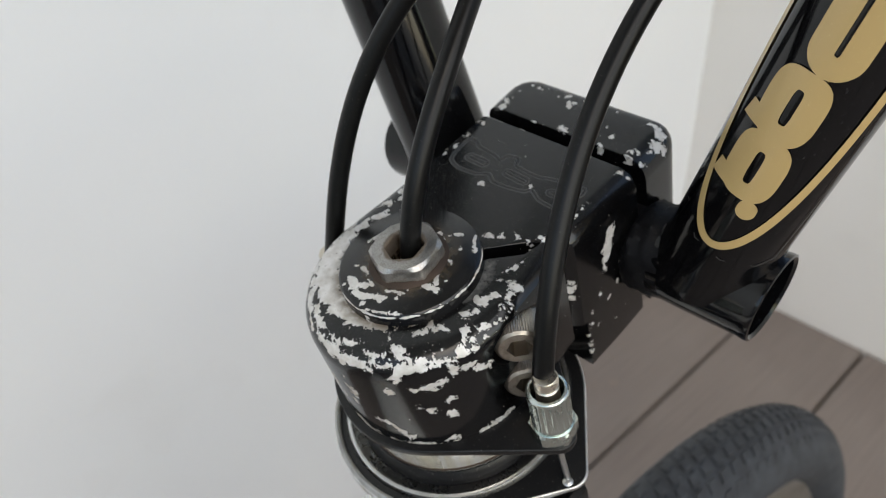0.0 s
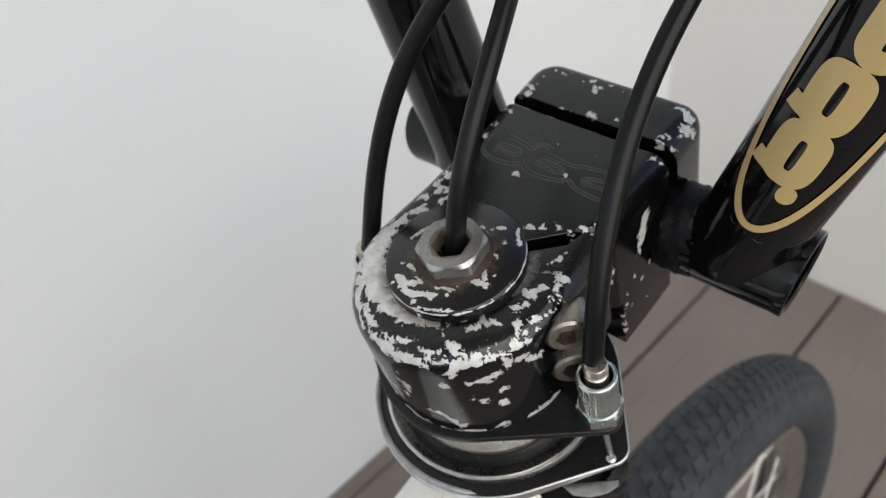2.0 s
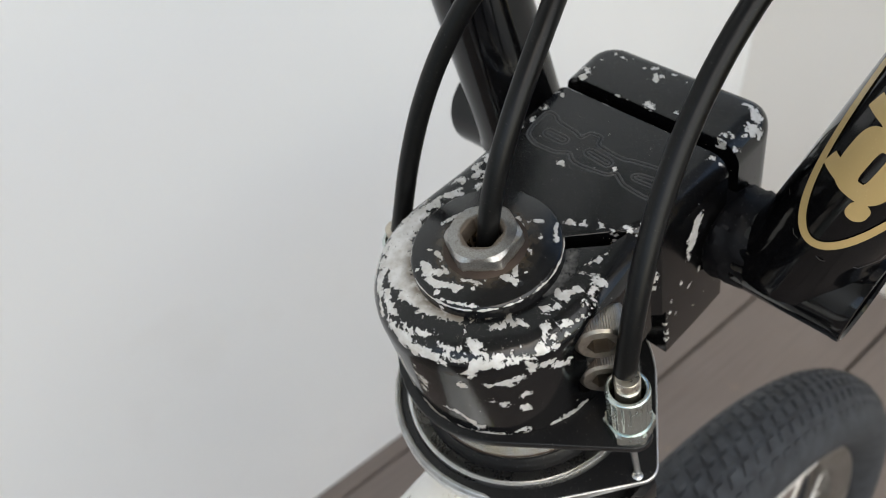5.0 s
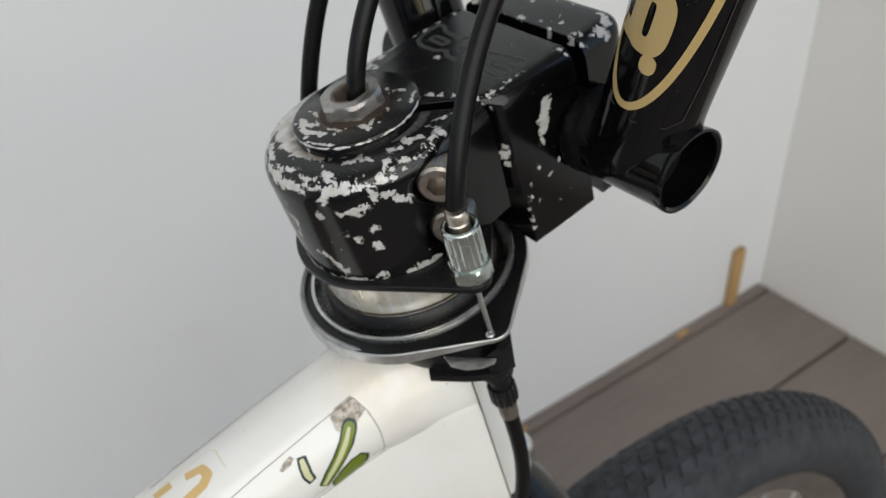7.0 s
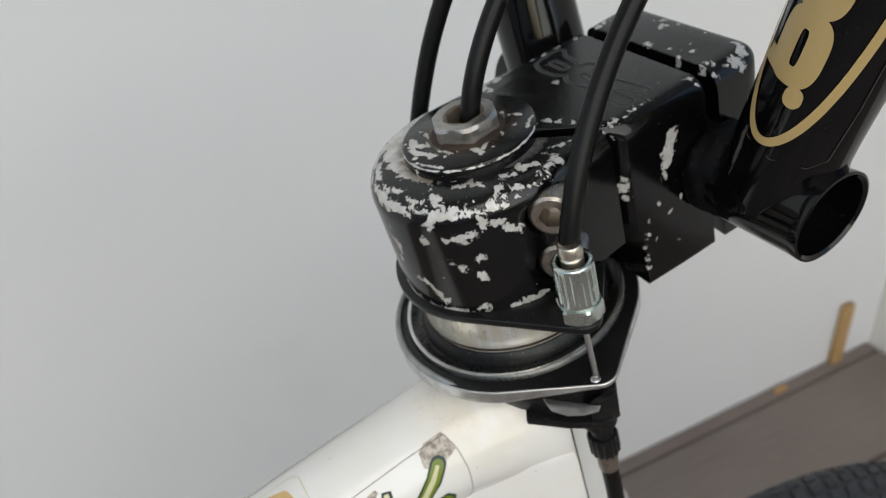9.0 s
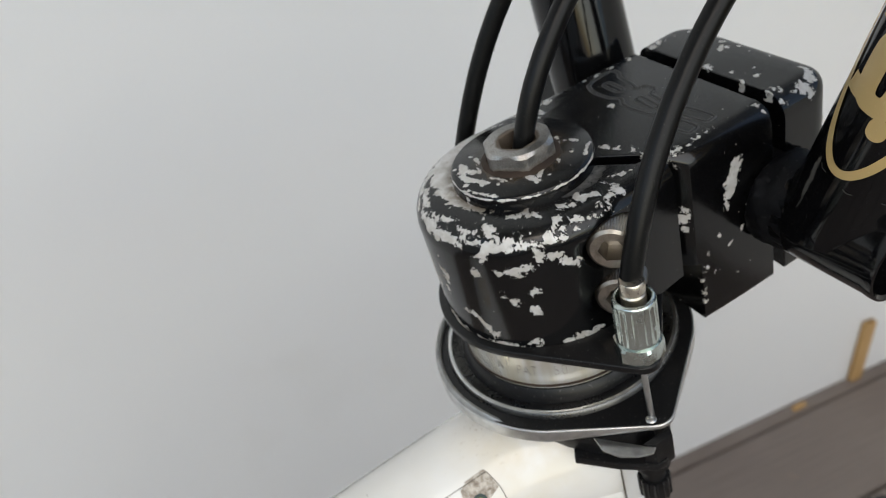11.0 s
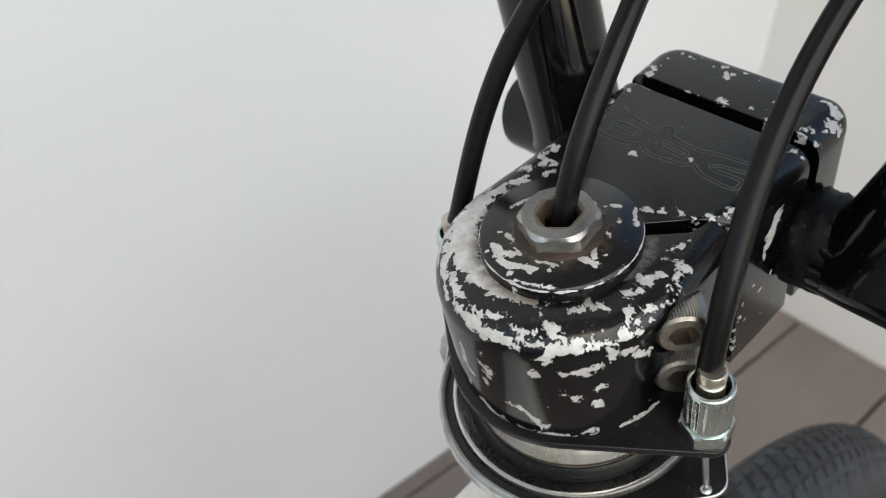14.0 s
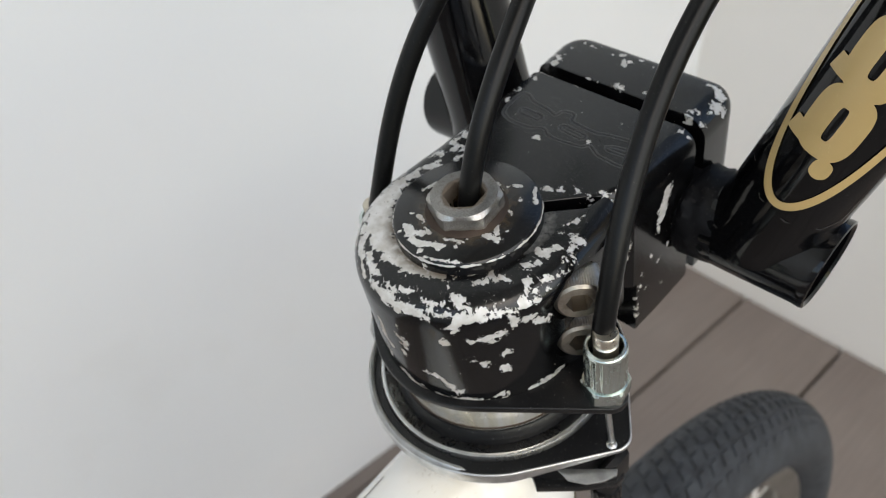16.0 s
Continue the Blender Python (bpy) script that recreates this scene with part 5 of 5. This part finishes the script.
    strip("green_wedge", [(2.3, 111), (4.0, 106), (6.7, 100), (10.0, 96.5), (13.0, 95.5)], [2.2, 5.4, 6.9, 6.7, 4.0], M_GREEN, 0.18, "green wedge of the sticker")
    strip("green_stroke", [(16.5, 153), (17.4, 144), (18.0, 134), (17.6, 124)], [2.6, 3.2, 3.2, 2.6], M_INK, 0.1, "dark-edged short stroke of the sticker")
    strip("cream_stroke", [(16.9, 151), (17.5, 143), (18.0, 134), (17.7, 126)], [1.2, 1.8, 1.8, 1.2], M_CREAM, 0.16, "cream core of the short stroke")
    strip("foil_patch", [(18.5, 158), (20.5, 156), (23.0, 154)], [1.2, 2.0, 1.0], M_FOIL, 0.1, "peeled silvery flake")
    # pale gold block sticker near the tube's top, as plain bent bars
    strip("gold_bar", [(46, -172), (40.5, -170), (38.0, -164), (38.5, -154), (43.0, -150)], 2.6, M_PALEGOLD, 0.1, "pale gold bent bar of a worn sticker")
    strip("gold_bar", [(47, -146), (52, -146)], 2.6, M_PALEGOLD, 0.1, "pale gold bar of a worn sticker")
    strip("gold_bar", [(49, -170), (56, -172), (58, -160), (53, -152)], 2.6, M_PALEGOLD, 0.1, "pale gold bent bar of a worn sticker")
    strip("sticker_edge", [(50, -140), (34.5, -138), (33.0, -146), (33.5, -172), (36, 176)], 0.25, M_CREAM, 0.08, "cut edge of the worn sticker")


def fork_and_wheel():
    bm = lathe(bmesh.new(), [(10.0, -186.0), (19.0, -186.0), (19.5, -184.0), (19.5, -170.0), (17.0, -167.0), (10.0, -167.0)], 48, closed=True)
    fork = part("fork", bm, M_FORK, bike, "black fork below the head tube")
    for side in (1, -1):
        bm = tube(bmesh.new(), bezier([(side * 8.0, 2.0, -178.0), (side * 52.0, 0.0, -176.0), (side * 50.0, 6.0, -240.0), (side * 52.0 + 8.0, 16.0, -370.0), (side * 52.0 + 16.8, 23.0, -481.0)], 24), [17, 17, 17, 16.5, 16.5, 16, 16, 16, 15.5, 15.5, 15, 15, 14.5, 14.5, 14, 14, 13.5, 13, 13, 12.5, 12, 12, 11.5, 11, 11], 24)
        part("fork_leg", bm, M_FORK, fork)
    bm = lathe(bmesh.new(), [(0.2, 4.6), (1.9, 4.2), (3.6, 2.8), (4.4, 0.6), (4.4, -9.0), (0.2, -9.0)], 28, (11.8, 11.4, -150.0), (0.75, -0.2, 0.63))
    part("dome_nut", bm, M_CHROME, fork, "bright domed nut beside the head tube")
    c, axle = (16.8, 23.6, -483.1), (0.9984, -0.021, 0.0521)
    bm = bmesh.new()
    prof = [(223 + 22.0 * math.cos(a), 24.0 * math.sin(a)) for a in (2 * math.pi * k / 28 for k in range(28))]
    lathe(bm, prof, 120, c, axle, True)
    wheel = part("front_wheel", bm, M_TYRE, bike, "dusty dark grey knobbly tyre on an alloy rim")
    # tread blocks
    verts, faces = [], []
    turn = basis(axle)
    for i in range(140):
        for row, ang in enumerate((-52, -30, -10, 10, 30, 52)):
            t0 = 2 * math.pi * (i + (0.5 if row % 2 else 0.0)) / 140
            a = radians(ang)
            base = len(verts)
            for h, k in ((21.8, 1.0), (23.45, 0.8)):
                for da, dt in ((-1, -1), (1, -1), (1, 1), (-1, 1)):
                    aa, tt = a + da * k * radians(7.6), t0 + dt * k * 0.0150 + da * 0.006
                    rr = 223 + h * math.cos(aa)
                    p = Vector(c) + turn @ Vector((rr * math.cos(tt), rr * math.sin(tt), h * math.sin(aa)))
                    verts.append(tuple(p * 0.001))
            faces += [tuple(base + q for q in f) for f in ((4, 5, 6, 7), (0, 1, 5, 4), (1, 2, 6, 5), (2, 3, 7, 6), (3, 0, 4, 7))]
    me = bpy.data.meshes.new("tread")
    me.from_pydata(verts, [], faces)
    me.materials.append(M_TYRE)
    ob = new("tread", me)
    ob.parent = wheel
    ob["kind"] = "stuff"
    bm = lathe(bmesh.new(), [(206, -13), (209, -14.5), (209, -12.0), (203, -8), (203, 8), (209, 12.0), (209, 14.5), (206, 13), (192, 11), (188, 7), (188, -7), (192, -11)], 120, c, axle, True)
    part("rim", bm, M_RIM, wheel, "grey alloy rim")
    bm = lathe(bmesh.new(), [(0.5, -48), (5, -48), (5, -36), (26, -34), (26, -31), (15, -28), (15, 28), (26, 31), (26, 34), (5, 36), (5, 48), (0.5, 48)], 36, c, axle)
    part("hub", bm, M_RIM, wheel)
    for k in range(36):
        a = 2 * math.pi * k / 36
        b = a + (0.9 if (k // 2) % 2 else -0.9)
        s = 32 if k % 2 else -32
        p = Vector(c) + turn @ Vector((24 * math.cos(b), 24 * math.sin(b), s))
        q = Vector(c) + turn @ Vector((189 * math.cos(a), 189 * math.sin(a), 0))
        part("spoke", tube(bmesh.new(), [p, q], 0.95, 6), M_WIRE, wheel)


body = stem()
emblem(body)
bar = handlebar()
decal_right(bar)
rotor_plate()
rotor()
headset()
fr, foot, tube_way = frame_set()
frame_stickers(fr, foot, tube_way)
cable("brake_cable", [(35.6, -0.5, -17.6), (34.0, 7.1, 5.9), (25.9, 26.1, 29.0), (16.2, 67.9, 52.1), (68.8, 103.5, 89.7)], 40, "black brake cable rising from the zinc adjuster")
cable("brake_cable", [(-32.8, -1.9, -17.8), (-26.1, 1.2, -2.1), (-35.5, 17.9, 34.0), (-16.7, 45.2, 57.6), (19.1, 62.2, 68.1)], 40, "black brake cable curving over the stem")
cable("brake_cable", [(0.1, -0.8, -8.0), (-0.1, 1.1, 14.8), (-0.9, 19.9, 38.3), (-1.6, 50.4, 48.0), (-27.7, 82.2, 59.0)], 40, "black brake cable coming out of the hollow bolt")
fork_and_wheel()
